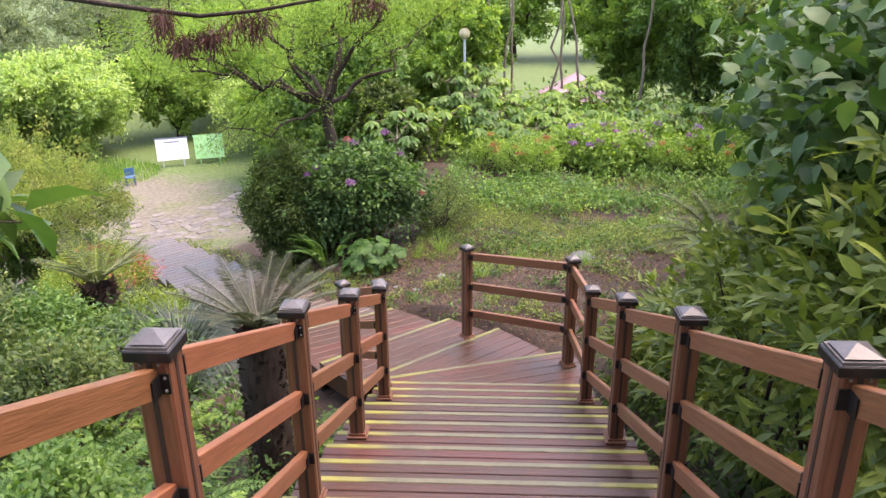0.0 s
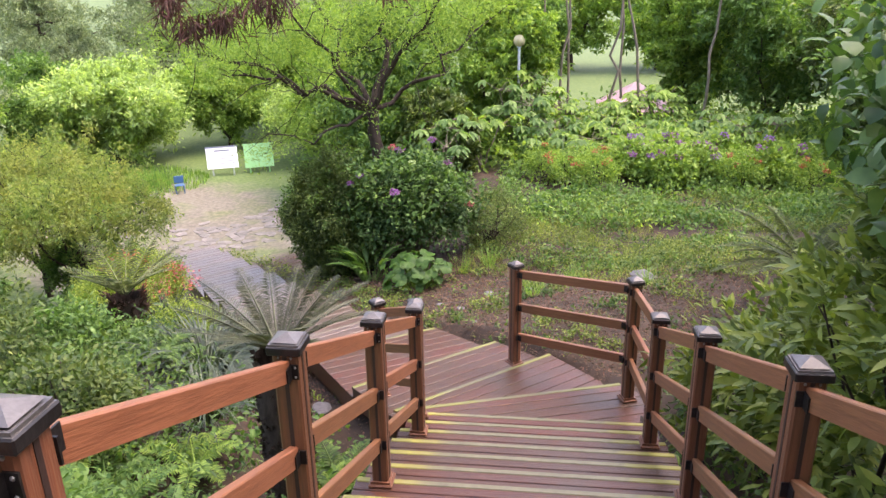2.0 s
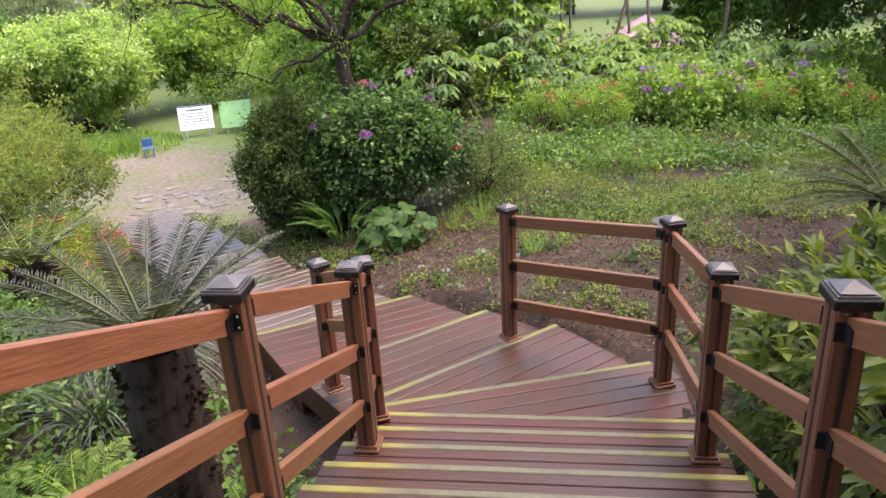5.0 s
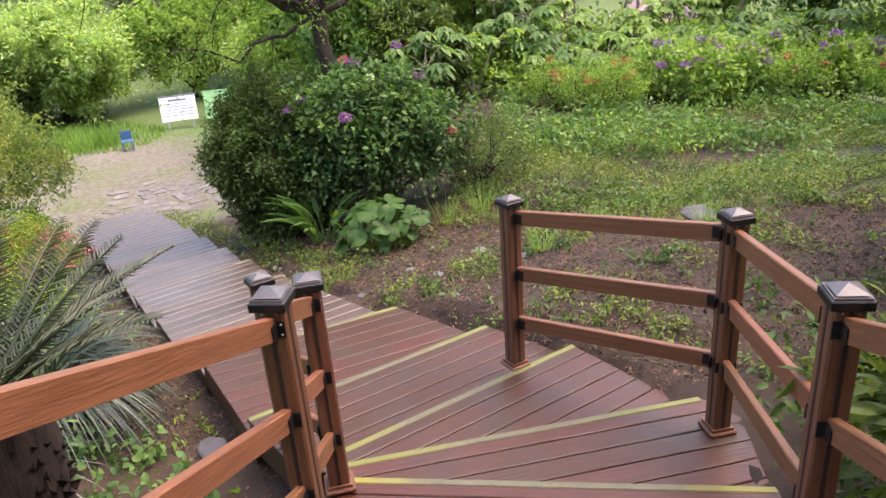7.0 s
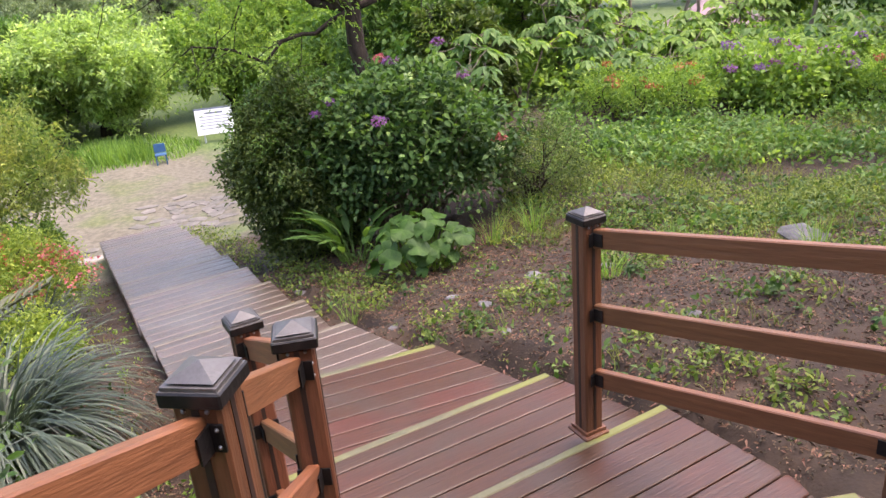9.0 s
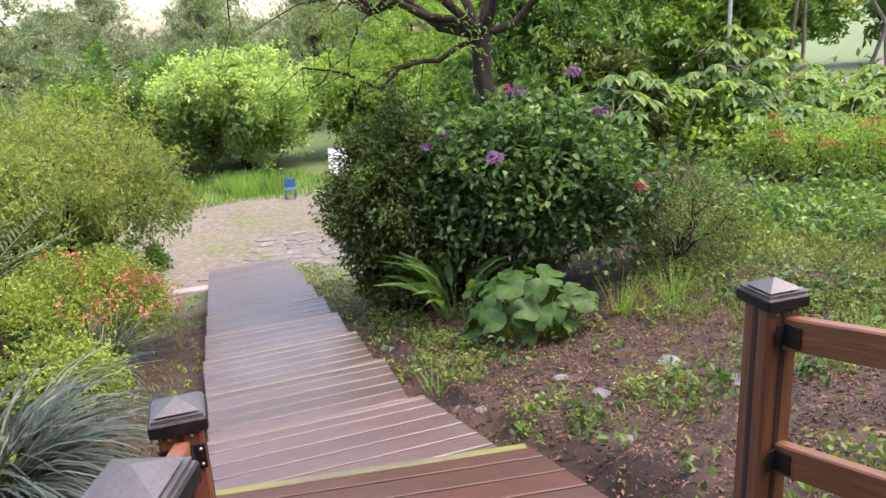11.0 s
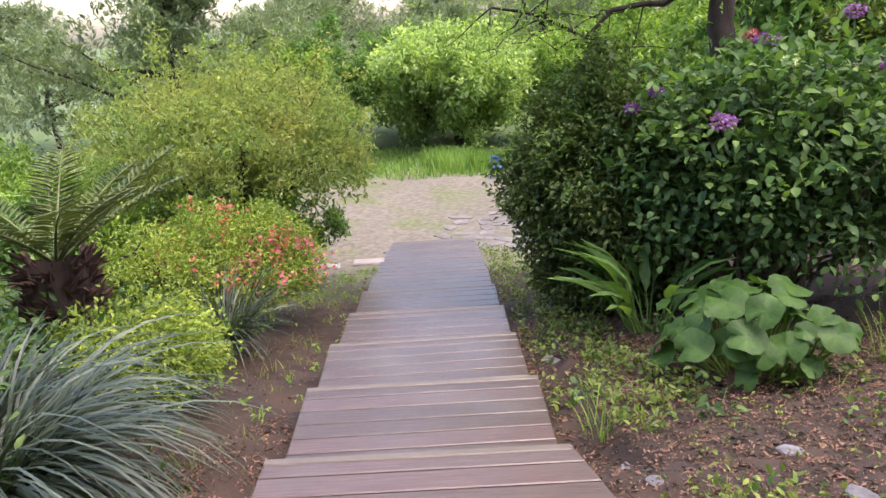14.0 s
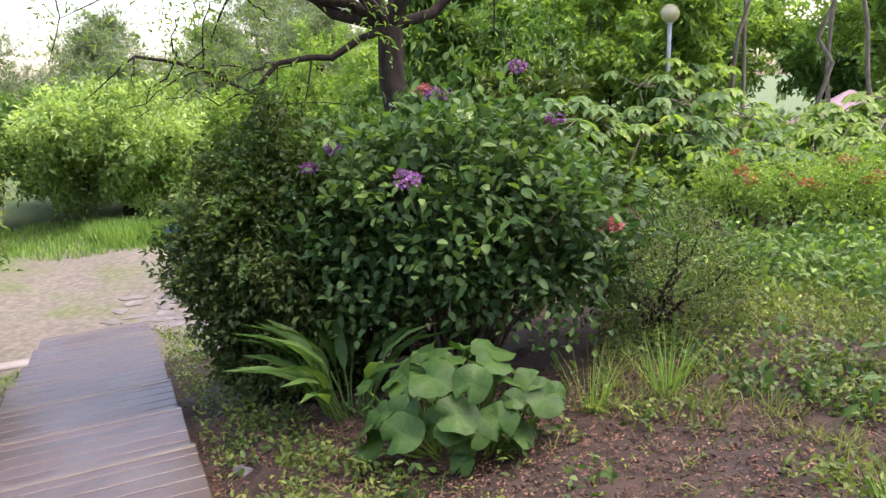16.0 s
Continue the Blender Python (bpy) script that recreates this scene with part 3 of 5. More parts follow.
def fence(label, spots):
    """A fence with posts at spots (x, y, foot, top, turn) and three rails from each post to the next."""
    th = thing("fence", label, "fence", "stair fences", at=(0, 0, 0))
    spots = [(x, y, z0, z1 + 0.02, turn) for x, y, z0, z1, turn in spots]
    for n, (x, y, z0, z1, turn) in enumerate(spots):
        p = new("post", SHAFT)
        p.parent = th
        h = z1 - z0 - 0.075
        p.matrix_basis = Matrix.Translation((x, y, z0)) @ Matrix.Rotation(radians(turn), 4, "Z") @ Matrix.Diagonal((1, 1, h, 1))
        for name, data, zz in (("groove", GROOVE, 0), ("cap", CAPM, h), ("post_foot", FOOT, 0)):
            o = new(name, data)
            o.parent = p
            o.matrix_parent_inverse = p.matrix_basis.inverted()
            o.matrix_basis = Matrix.Translation((x, y, z0 + zz)) @ Matrix.Rotation(radians(turn), 4, "Z") @ Matrix.Diagonal((1, 1, h if name == "groove" else 1, 1))
        tagged(p.children[1], "dark bronze pyramid cap")
        for bx, bz in ((0.025, 0.088), (-0.025, 0.088), (0.040, 0.125), (0.040, 0.165)):
            o = new("bolt", BOLT)
            o.parent = p
            o.matrix_parent_inverse = p.matrix_basis.inverted()
            o.matrix_basis = Matrix.Translation((x, y, z1 - bz)) @ Matrix.Rotation(radians(turn), 4, "Z") @ Matrix.Translation((bx, -POST / 2 - (0.005 if bz > 0.1 else 0), 0))
    for a, b in zip(spots, spots[1:]):
        pa, pb = np.array(a[:2]), np.array(b[:2])
        d = unit(pb - pa)
        for off in (0.145, 0.525, 0.88):
            s, e = np.array([*(pa + d * POST / 2), a[3] - off]), np.array([*(pb - d * POST / 2), b[3] - off])
            nrm = np.array([-d[1], d[0], 0]) * 0.019
            up = np.array([0, 0, 0.046])
            c = 0.005
            V, F = [], []
            for q in (s, e):
                V += [q - nrm - up, q + nrm - up, q + nrm + up - (0, 0, c), q + nrm * 0.75 + up, q - nrm * 0.75 + up, q - nrm + up - (0, 0, c)]
            F = [(5, 4, 3, 2, 1, 0), (6, 7, 8, 9, 10, 11)] + [(i, (i + 1) % 6, 6 + (i + 1) % 6, 6 + i) for i in range(6)]
            mid = (s + e) / 2
            ang = math.atan2(d[1], d[0])
            R = Matrix.Translation(mid) @ Matrix.Rotation(ang, 4, "Z") @ Matrix.Rotation(-math.atan2(e[2] - s[2], math.dist(pa, pb)), 4, "Y")
            ob = solid("rail", [R.inverted() @ Vector(v) for v in V], F, rail_mat, th)
            ob.matrix_basis = R
            for q, flip in ((s, 0), (e, math.pi)):
                o = new("bracket", BRACKET)
                o.parent = th
                o.matrix_basis = Matrix.Translation(q) @ Matrix.Rotation(ang + flip, 4, "Z")
    return th


def flight_post(side, j, dy=0.0):
    y = -0.035 - 1.41 * j + dy
    top = 1.170 if side < 0 else 1.157
    return (-0.930 if side < 0 else 0.958, y, 0.0 + 0.5644 * j, top + 0.5644 * j, 0)


fence("reddish brown wooden fence with dark pyramid post caps beside the steps",
      [flight_post(-1, j) for j in range(5, -1, -1)] + [(-1.035, 0.63, -0.27, 0.91, 20), (-1.52, 1.22, -0.44, 0.64, 40)])
fence("reddish brown wooden fence turning round the outer corner of the steps",
      [flight_post(1, j) for j in range(5, -1, -1)] + [(0.945, 1.25, -0.36, 0.93, 18), (-0.19, 2.05, -0.45, 0.75, 38)])


# ---- plants ----
def shrub(name, label, centre, radii, leaf, clump=260, per=26, size=0.055, aspect=0.5, spread=0.09, rich=False, droop=0.2, stems=10, inner=0.5, bark=bark_mat, flat=0.35, category="shrub", out=0.8, jitter=0.8, clear=0.04):
    cx, cy, cz = centre
    base = np.array([cx, cy, float(land(cx, cy))])
    th = thing(name, label, category, at=base)
    C, D = clumps(centre, radii, clump, inner, flat)
    keep = C[:, 2] > land(C[:, 0], C[:, 1]) + clear * rng.uniform(0.3, 1.3, len(C))
    C, D = C[keep], D[keep]
    V, F = crown_leaves(C, D, per, spread, size, size * aspect, rich, droop, out, jitter)
    solid("crown", V - base, F, leaf, th)
    pieces = []
    for k in rng.choice(len(C), min(stems, len(C)), replace=False):
        start = base + np.array([rng.normal(0, 0.12), rng.normal(0, 0.12), -0.02])
        pieces.append(tube(bent(start, C[k], -0.05, 0.04), np.linspace(0.022, 0.005, 7), 5))
    v, f = joined(pieces)
    solid("stem", v - base, f, bark, th)
    return th, C, D


def young_growth(th, centre, radii, leaf, count, per, size, aspect, spread, rich):
    """Clusters of lighter young leaves over the top of a bush."""
    C, D = clumps(centre, radii, count, 0.88, 0.85)
    V, F = crown_leaves(C, D, per, spread, size, size * aspect, rich, 0.2, 0.9)
    base = np.array(th.location)
    ob = solid("young_leaves", V - base, F, leaf, th, "lighter green young leaves")
    return tagged(ob, "lighter green young leaves", kind="stuff")


def flower_ball(P, r, mat, name="hydrangea_flower", label="", n=90, size=0.022):
    """A round head of many small petals at P."""
    th = thing(name, label, "flower", "hydrangea flowers", at=P)
    d = unit(rng.normal(0, 1, (n, 3)))
    d[:, 2] = d[:, 2] * 0.75 + 0.15
    V, F = leaves(d * r * np.array([1, 1, 0.75]) * rng.uniform(0.8, 1.05, (n, 1)), unit(rng.normal(0, 1, (n, 3)) + d * 0.3), size * 1.4, size * 1.3, up=(0, 0, 1), fold=0.1, droop=0.1)
    solid("petals", V, F, mat, th)
    stalk = tube(bent((0, 0, -0.02), (rng.normal(0, 0.03), rng.normal(0, 0.03), -0.18), 0, 0.02, 4), [0.004] * 4, 4)
    solid("stalk", *stalk, mid_leaf, th)
    return th


def broad_tree(name, label, base, fork, trunk_r, limbs, leaf, crown, per, spread, size, aspect, bark=bark_mat, droop=0.2, rich=False, sides=9, out=0.5, twist=0.5):
    """A tree: trunk from base to fork, limbs (end, radius, sag) from the fork, leaf clumps of (centre, radii, count)."""
    base = np.asarray(base, float)
    th = thing(name, label, "tree", at=base)
    pieces = [tube(bent(base - (0, 0, 0.05), fork, 0, 0.012, 8), np.linspace(trunk_r * 1.25, trunk_r * 0.85, 8), sides)]
    tips = []
    for end, r, sag in limbs:
        pts = bent(fork, end, sag, 0.035, 9)
        pieces.append(tube(pts, np.linspace(r, r * 0.3, 9), 7))
        for k in (3, 4, 5, 6, 7, 8):
            for _ in range(2):
                side = pts[k] + unit(rng.normal(0, 1, 3) + unit(np.asarray(end) - fork) * 0.8) * np.linalg.norm(np.asarray(end) - fork) * rng.uniform(0.18, 0.42)
                p2 = bent(pts[k], side, 0.0, 0.05, 6)
                pieces.append(tube(p2, np.linspace(r * 0.22, 0.004, 6), 5))
                tips += [p2[-1], p2[3]]
    v, f = joined(pieces)
    solid("trunk", v - base, f, bark, th, smooth=True)
    Cs, Ds = [np.array(tips)], [unit(rng.normal(0, 1, (len(tips), 3)))]
    for centre, radii, count in crown:
        C, D = clumps(centre, radii, count, 0.35)
        Cs.append(C)
        Ds.append(D)
    C, D = np.concatenate(Cs), np.concatenate(Ds)
    V, F = crown_leaves(C, D, per, spread, size, size * aspect, rich, droop, out, twist=twist)
    solid("crown", V - base, F, leaf, th)
    return th


def frond(start, way, length, leaflet, width, bend=0.6, pairs=34, angle=0.9, lift=0.25):
    """Rachis tube and leaflets of one feather leaf."""
    n = 12
    pts, p, w = [], np.asarray(start, float), unit(way)
    for i in range(n):
        pts.append(p)
        p = p + w * length / (n - 1)
        w = unit(w + np.array([0, 0, -bend / n]))
    pts = np.array(pts)
    T = unit(np.gradient(pts, axis=0))
    S = unit(np.cross(T, (0, 0, 1)))
    t = np.linspace(0.12, 0.99, pairs)
    idx = t * (n - 1)
    P = np.stack([np.interp(idx, np.arange(n), pts[:, k]) for k in range(3)], 1)
    Tn = unit(np.stack([np.interp(idx, np.arange(n), T[:, k]) for k in range(3)], 1))
    Sn = unit(np.stack([np.interp(idx, np.arange(n), S[:, k]) for k in range(3)], 1))
    Up = np.cross(Sn, Tn)
    ln = leaflet * np.sin(np.pi * np.clip(t * 0.85 + 0.12, 0, 1)) ** 0.6
    Vs = []
    for sgn in (-1, 1):
        D = Tn * (1 - angle * 0.55) + Sn * sgn * angle + Up * lift + rng.normal(0, 0.05, P.shape)
        Vs.append(leaves(P, D, ln * rng.uniform(0.85, 1.1, pairs), width, up=(0, 0, 1), fold=0.1, droop=0.18, twist=0.1))
    return tube(pts, np.linspace(0.012, 0.003, n), 5), joined(Vs)


def cycad(name, label, at, height, r, count, length, leaf, leaflet=0.14, width=0.012, up=0.5, bend=0.9, pairs=40, leanx=0.0, shag=0.0):
    at = np.asarray(at, float)
    th = thing(name, label, "cycad", at=at)
    head = np.array([leanx, 0, height])
    V, F = tube(bent((0, 0, -0.1), head, 0, 0.01, 9), r * (1 + 0.08 * rng.random(9)), 14)
    pieces = [(V, F)]
    scales = []
    for k in range(int(260 * height)):
        a, z = rng.random() * 6.283, rng.random() * height
        d = np.array([math.cos(a), math.sin(a), 0.5])
        scales.append((np.array([math.cos(a) * r * 0.98 + leanx * z / height, math.sin(a) * r * 0.98, z]), d))
    solid("trunk", V, F, bark_mat, th, smooth=True)
    if scales:
        P, D = np.array([s[0] for s in scales]), np.array([s[1] for s in scales])
        if shag:
            P, D = np.repeat(P, 3, 0), np.repeat(D, 3, 0) + rng.normal(0, 0.35, (len(P) * 3, 3)) + (0, 0, 0.5)
            v, f = leaves(P, D, shag * rng.uniform(0.5, 1.2, len(P)), 0.035, fold=0.4, droop=0.1)
        else:
            v, f = leaves(P, D, 0.055, 0.05, fold=0.5, droop=-0.1)
        solid("bark_scale", v, f, fibre_mat if shag else bark_mat, th)
    rach, leafl = [], []
    for k in range(count):
        a = 2.399963 * k + rng.normal(0, 0.12)
        e = up + (1.0 - up) * (1 - k / count) * 1.0 - 0.5 * (k / count)
        way = np.array([math.cos(a), math.sin(a), e + rng.normal(0, 0.08)])
        t, l = frond(head + way * 0.04, way, length * rng.uniform(0.8, 1.1), leaflet, width, bend * rng.uniform(0.7, 1.3), pairs)
        rach.append(t)
        leafl.append(l)
    v, f = joined(rach)
    solid("leaf_stalk", v, f, leaf, th)
    v, f = joined(leafl)
    solid("frond", v, f, leaf, th)
    return th


def grass_clump(label, at, count, length, width, mat, spreadr=0.12, lean=0.6, bend=1.6, name="grass_clump", seg=7):
    at = np.array([at[0], at[1], float(land(at[0], at[1]))])
    a, rr = rng.random(count) * 6.283, spreadr * np.sqrt(rng.random(count))
    P = np.stack([np.cos(a) * rr, np.sin(a) * rr, np.zeros(count)], 1)
    D = np.stack([np.cos(a) * lean * rng.uniform(0.2, 1.2, count), np.sin(a) * lean * rng.uniform(0.2, 1.2, count), np.ones(count)], 1)
    V, F = blades(P, D, length * rng.uniform(0.6, 1.15, count), width, bend * rng.uniform(0.6, 1.3, count), seg)
    th = thing(name, label, "grass", at=at)
    # a big clump falls apart into tufts of blades
    tufts = 24 if count >= 400 else 1
    nv, nf, order = len(V) // count, len(F) // count, np.argsort(a)
    for own in np.array_split(order, tufts):
        v = V.reshape(count, nv, 3)[own].reshape(-1, 3)
        f = (F[:nf][None] + (np.arange(len(own)) * nv)[:, None, None]).reshape(-1, 3)
        solid("tuft" if tufts > 1 else "blade", v, f, mat, th)
    return th


def disc_leaf(bmv, bmf, centre, normal, r, cup=0.18, notch=True, n=18):
    """Adds one round, waved, notched leaf to lists of corners and faces."""
    N = unit(normal)
    A = unit(np.cross(N, (0.3, 0.9, 0.2)))
    B = np.cross(N, A)
    o = len(bmv)
    ph = rng.random() * 6.28
    bmv.append(centre - N * r * cup)
    for ring in (0.5, 1.0):
        for k in range(n):
            a = ph + 2 * math.pi * k / n
            rr = r * ring * (0.45 if notch and k == 0 and ring == 1.0 else 1.0) * (1 + 0.05 * math.sin(5 * a + ph))
            lift = r * (cup * (ring ** 2 - 1) * 0.6 + 0.10 * ring * math.sin(a * 3 + ph * 2) + 0.07 * ring ** 2 * math.sin(a * 7 + ph) - 0.26 * ring ** 2 * math.cos(a - ph) ** 2)
            bmv.append(centre + A * math.cos(a) * rr + B * math.sin(a) * rr + N * lift)
    for k in range(n):
        bmf.append((o, o + 1 + k, o + 1 + (k + 1) % n))
        bmf.append((o + 1 + k, o + 1 + n + k, o + 1 + n + (k + 1) % n))
        bmf.append((o + 1 + k, o + 1 + n + (k + 1) % n, o + 1 + (k + 1) % n))


def butterbur():
    """Clump of large round leaves on upright stalks."""
    at = np.array([-1.87, 5.75, float(land(-1.87, 5.75))])
    th = thing("butterbur", "clump of large round bright green leaves on bare soil", "plant", at=at)
    for k in range(64):
        a, rr = rng.random() * 6.283, 0.60 * math.sqrt(rng.random())
        h = 0.66 - 0.72 * rr + rng.normal(0, 0.07)
        tip = np.array([math.cos(a) * rr, math.sin(a) * rr * 0.8, max(0.12, h)])
        v, f = [], []
        disc_leaf(v, f, np.zeros(3), (math.cos(a) * rr * 1.6 + rng.normal(0, 0.25), math.sin(a) * rr * 1.6 - 0.2 + rng.normal(0, 0.25), 0.9), rng.uniform(0.06, 0.128), 0.10)
        ob = solid("leaf", v, np.array(f), big_leaf, th, smooth=True)
        ob.location = tip
        solid("leaf_stalk", *tube(bent((tip[0] * 0.4, tip[1] * 0.4, -0.02), tip - (0, 0, 0.02), 0, 0.03, 5), [0.008] * 5, 5), fresh_leaf, th)


# tree with a spreading feathery crown behind the shrubs
FORK = np.array([-3.02, 8.15, 1.36])
broad_tree("silk_tree", "tree with a dark trunk and a wide feathery light green crown", (-2.92, 8.0, float(land(-2.92, 8.0))), FORK, 0.125,
           [((-5.3, 7.3, 2.1), 0.055, -0.15), ((-6.6, 8.0, 2.7), 0.06, 0.15), ((-3.9, 6.6, 3.1), 0.055, 0.0), ((-1.6, 7.6, 3.4), 0.06, 0.0), ((-2.6, 9.4, 4.2), 0.07, 0.0),
            ((-0.9, 9.3, 2.9), 0.05, 0.1), ((-4.6, 9.6, 3.6), 0.06, 0.0), ((-4.6, 6.9, 1.15), 0.035, 0.25)],
           fresh_leaf, [((-4.8, 7.8, 2.75), (2.4, 1.8, 0.4), 120), ((-2.0, 8.6, 3.2), (2.0, 1.8, 0.6), 120), ((-6.4, 8.4, 2.5), (1.4, 1.4, 0.4), 30), ((-3.2, 7.4, 3.7), (2.6, 2.0, 0.5), 110)], 56, 0.17, 0.065, 0.30)
# dark clipped shrub, hydrangea and the small bush at their side
holly, _, _ = shrub("holly_bush", "dense dark green bush with small leaves by the boardwalk", (-3.6, 7.35, -0.42), (0.92, 0.8, 1.1), dark_leaf, 620, 62, 0.062, 0.55, 0.07, inner=0.5, jitter=1.0)
young_growth(holly, (-3.6, 7.3, -0.36), (0.95, 0.84, 1.08), mid_leaf, 90, 20, 0.055, 0.5, 0.06, False)
shrub("holly_bush", "low dark green bush spreading over the edge of the boardwalk", (-3.55, 7.08, -1.18), (0.62, 0.42, 0.45), dark_leaf, 260, 40, 0.060, 0.55, 0.07, inner=0.5, jitter=1.0)
hyd, HC, HD = shrub("hydrangea_bush", "large hydrangea bush with dark leaves and purple flower heads", (-2.25, 7.2, -0.3), (1.2, 0.8, 1.03), hydr_leaf, 720, 24, 0.082, 0.6, 0.12, rich=True, stems=70, inner=0.35, flat=0.3, out=0.5, jitter=1.0, bark=pale_bark, clear=0.75)
young_growth(hyd, (-2.2, 7.1, -0.2), (1.2, 0.82, 1.0), mid_leaf, 130, 10, 0.095, 0.58, 0.07, True)
shrub("small_bush", "low bush with fine grey green leaves beside the hydrangea", (-0.75, 7.7, -0.55), (0.6, 0.5, 0.6), dark_leaf, 260, 26, 0.035, 0.5, 0.07, stems=14)
for P, r, m, lab in (((-2.29, 6.20, 0.33), 0.085, purple_mat, "purple hydrangea flower head"), ((-1.14, 7.0, -0.08), 0.075, pink_mat, "pink hydrangea flower head"),
                     ((-2.38, 7.30, 0.80), 0.085, purple_mat, "purple hydrangea flower head"), ((-2.52, 7.35, 0.83), 0.07, pink_mat, "pink hydrangea flower head"),
                     ((-3.0, 6.75, 0.46), 0.06, violet_mat, "violet hydrangea flower head"), ((-3.15, 6.7, 0.34), 0.055, purple_mat, "small purple hydrangea flower head"),
                     ((-1.81, 7.3, 0.98), 0.07, purple_mat, "purple hydrangea flower head"), ((-1.53, 7.15, 0.61), 0.07, purple_mat, "purple hydrangea flower head")):
    flower_ball(P, r, m, label=lab)
for k in range(22):
    i = rng.integers(len(HC))
    if HC[i][1] < 7.2 and HC[i][2] > -0.3:
        flower_ball(HC[i] + HD[i] * 0.08, 0.055, greenwhite_mat, label="greenish white hydrangea flower bud")
butterbur()


def strap_plant(at, label):
    at = np.array([*at, float(land(*at))])
    th = thing("aspidistra", label, "plant", at=at)
    for k in range(34):
        a = rng.random() * 6.283
        way = unit(np.array([math.cos(a) * 0.8, math.sin(a) * 0.8, rng.uniform(0.7, 2.4)]))
        b = np.array([math.cos(a), math.sin(a), 0]) * rng.uniform(0.02, 0.16)
        neck = b + way * rng.uniform(0.22, 0.42)
        V, F = leaves([neck], [way], rng.uniform(0.34, 0.52), rng.uniform(0.075, 0.115), droop=0.6, rich=True, fold=0.3, twist=0.2)
        solid("leaf", V, F, big_leaf if k % 2 else mid_leaf, th, smooth=True)
        solid("leaf_stalk", *tube(bent(b - (0, 0, 0.02), neck, 0, 0.02, 4), [0.006] * 4, 5), mid_leaf, th)


strap_plant((-2.78, 6.3), "broad arching green strap leaves at the foot of the bushes")

# beside the stairs
cycad("sago_cycad", "sago cycad with a stout dark trunk and grey green fronds", (-2.0, -0.25, float(land(-2.0, -0.25))), 0.80 - float(land(-2.0, -0.25)), 0.19, 20, 0.85, cycad_leaf, 0.12, 0.010, 1.25, 0.55)
cycad("date_palm", "young palm with a shaggy brown base and stiff fronds", (-5.45, 3.25, float(land(-5.45, 3.25))), 0.55, 0.19, 12, 0.95, palm_leaf, 0.19, 0.020, 1.3, 0.5, pairs=22, shag=0.16)
cycad("sago_cycad", "cycad with dark fronds reaching over the bank", (3.1, 3.0, float(land(3.1, 3.0))), 0.8, 0.14, 22, 1.0, palm_leaf, 0.15, 0.012, 0.4, 0.8)
grass_clump("arching clump of long silvery green grass blades", (-3.85, 2.1), 1000, 1.15, 0.017, silver_leaf, 0.26, 1.1, 2.6)
grass_clump("arching clump of silvery grass under the azaleas", (-5.55, 4.45), 420, 0.72, 0.012, silver_leaf, 0.15, 0.7, 1.8)
grass_clump("silvery green grass clump in the flower bed", (-3.3, 0.9), 200, 0.8, 0.012, silver_leaf, 0.15, 0.8, 1.8)
shrub("azalea_bush", "rounded yellow green azalea bush with salmon flowers", (-6.55, 5.25, -1.10), (0.88, 0.85, 0.58), azalea_leaf, 620, 30, 0.045, 0.5, 0.07)
shrub("azalea_bush", "low azalea bush beside the boardwalk", (-4.75, 3.30, -0.85), (0.48, 0.50, 0.34), azalea_leaf, 240, 26, 0.045, 0.5, 0.06)
shrub("azalea_bush", "rounded yellow green azalea bush behind the grass", (-6.35, 4.25, -0.98), (0.6, 0.5, 0.5), azalea_leaf, 300, 26, 0.045, 0.5, 0.06)


def fern(label, at, count, length, leaf):
    """A rosette of arching feather leaves."""
    at = np.array([*at, float(land(*at))])
    th = thing("fern", label, "fern", "ferns beside the stairs", at=at)
    stalks, leaflets = [], []
    for k in range(count):
        a = 2.4 * k + rng.normal(0, 0.2)
        t, l = frond((0, 0, 0.02), (math.cos(a), math.sin(a), rng.uniform(0.9, 1.7)), length * rng.uniform(0.7, 1.1), length * 0.2, length * 0.045, 1.5, 22, 1.0, 0.1)
        stalks.append(t)
        leaflets.append(l)
    v, f = joined(stalks)
    solid("leaf_stalk", v, f, leaf, th)
    v, f = joined(leaflets)
    solid("frond", v, f, leaf, th)


for k in range(26):
    at = (rng.uniform(-4.6, -1.5), rng.uniform(-4.2, 1.9))
    if math.hypot(at[0] + 2.0, at[1] + 0.25) < 0.5 or path_dist(*at) < 1.35 or (at[0] > -3.2 and at[1] > 0.5):
        continue
    fern("fern with arching green fronds beside the stairs", at, int(rng.integers(8, 13)), rng.uniform(0.45, 0.85), (fern_shade_leaf, mid_leaf, fresh_leaf)[k % 3])
for c, r, m in (((-4.4, 0.4, 0.1), (0.55, 0.5, 0.55), dark_leaf), ((-3.2, -1.8, 1.0), (0.5, 0.5, 0.5), mid_leaf), ((-5.2, -1.0, 0.8), (0.8, 0.7, 0.7), fern_shade_leaf), ((-6.2, 1.2, -0.2), (0.8, 0.8, 0.8), dark_leaf), ((-5.6, 2.2, -0.4), (0.45, 0.4, 0.4), mid_leaf)):
    c = (c[0], c[1], float(land(c[0], c[1])) + r[2] * 0.7)
    shrub("leafy_bush", "leafy green bush among the ferns beside the stairs", c, r, m, 200, 18, 0.075, 0.5, 0.09, rich=True, stems=12)


def azalea_flowers(label, centre, radii, count, mat):
    C, D = clumps(centre, radii, count, 0.9, 0.8)
    V, F = crown_leaves(C + D * 0.04, D, 9, 0.045, 0.042, 0.036, out=1.2)
    return tagged(solid("azalea_blossom", V, F, mat), label, "flower", kind="stuff")


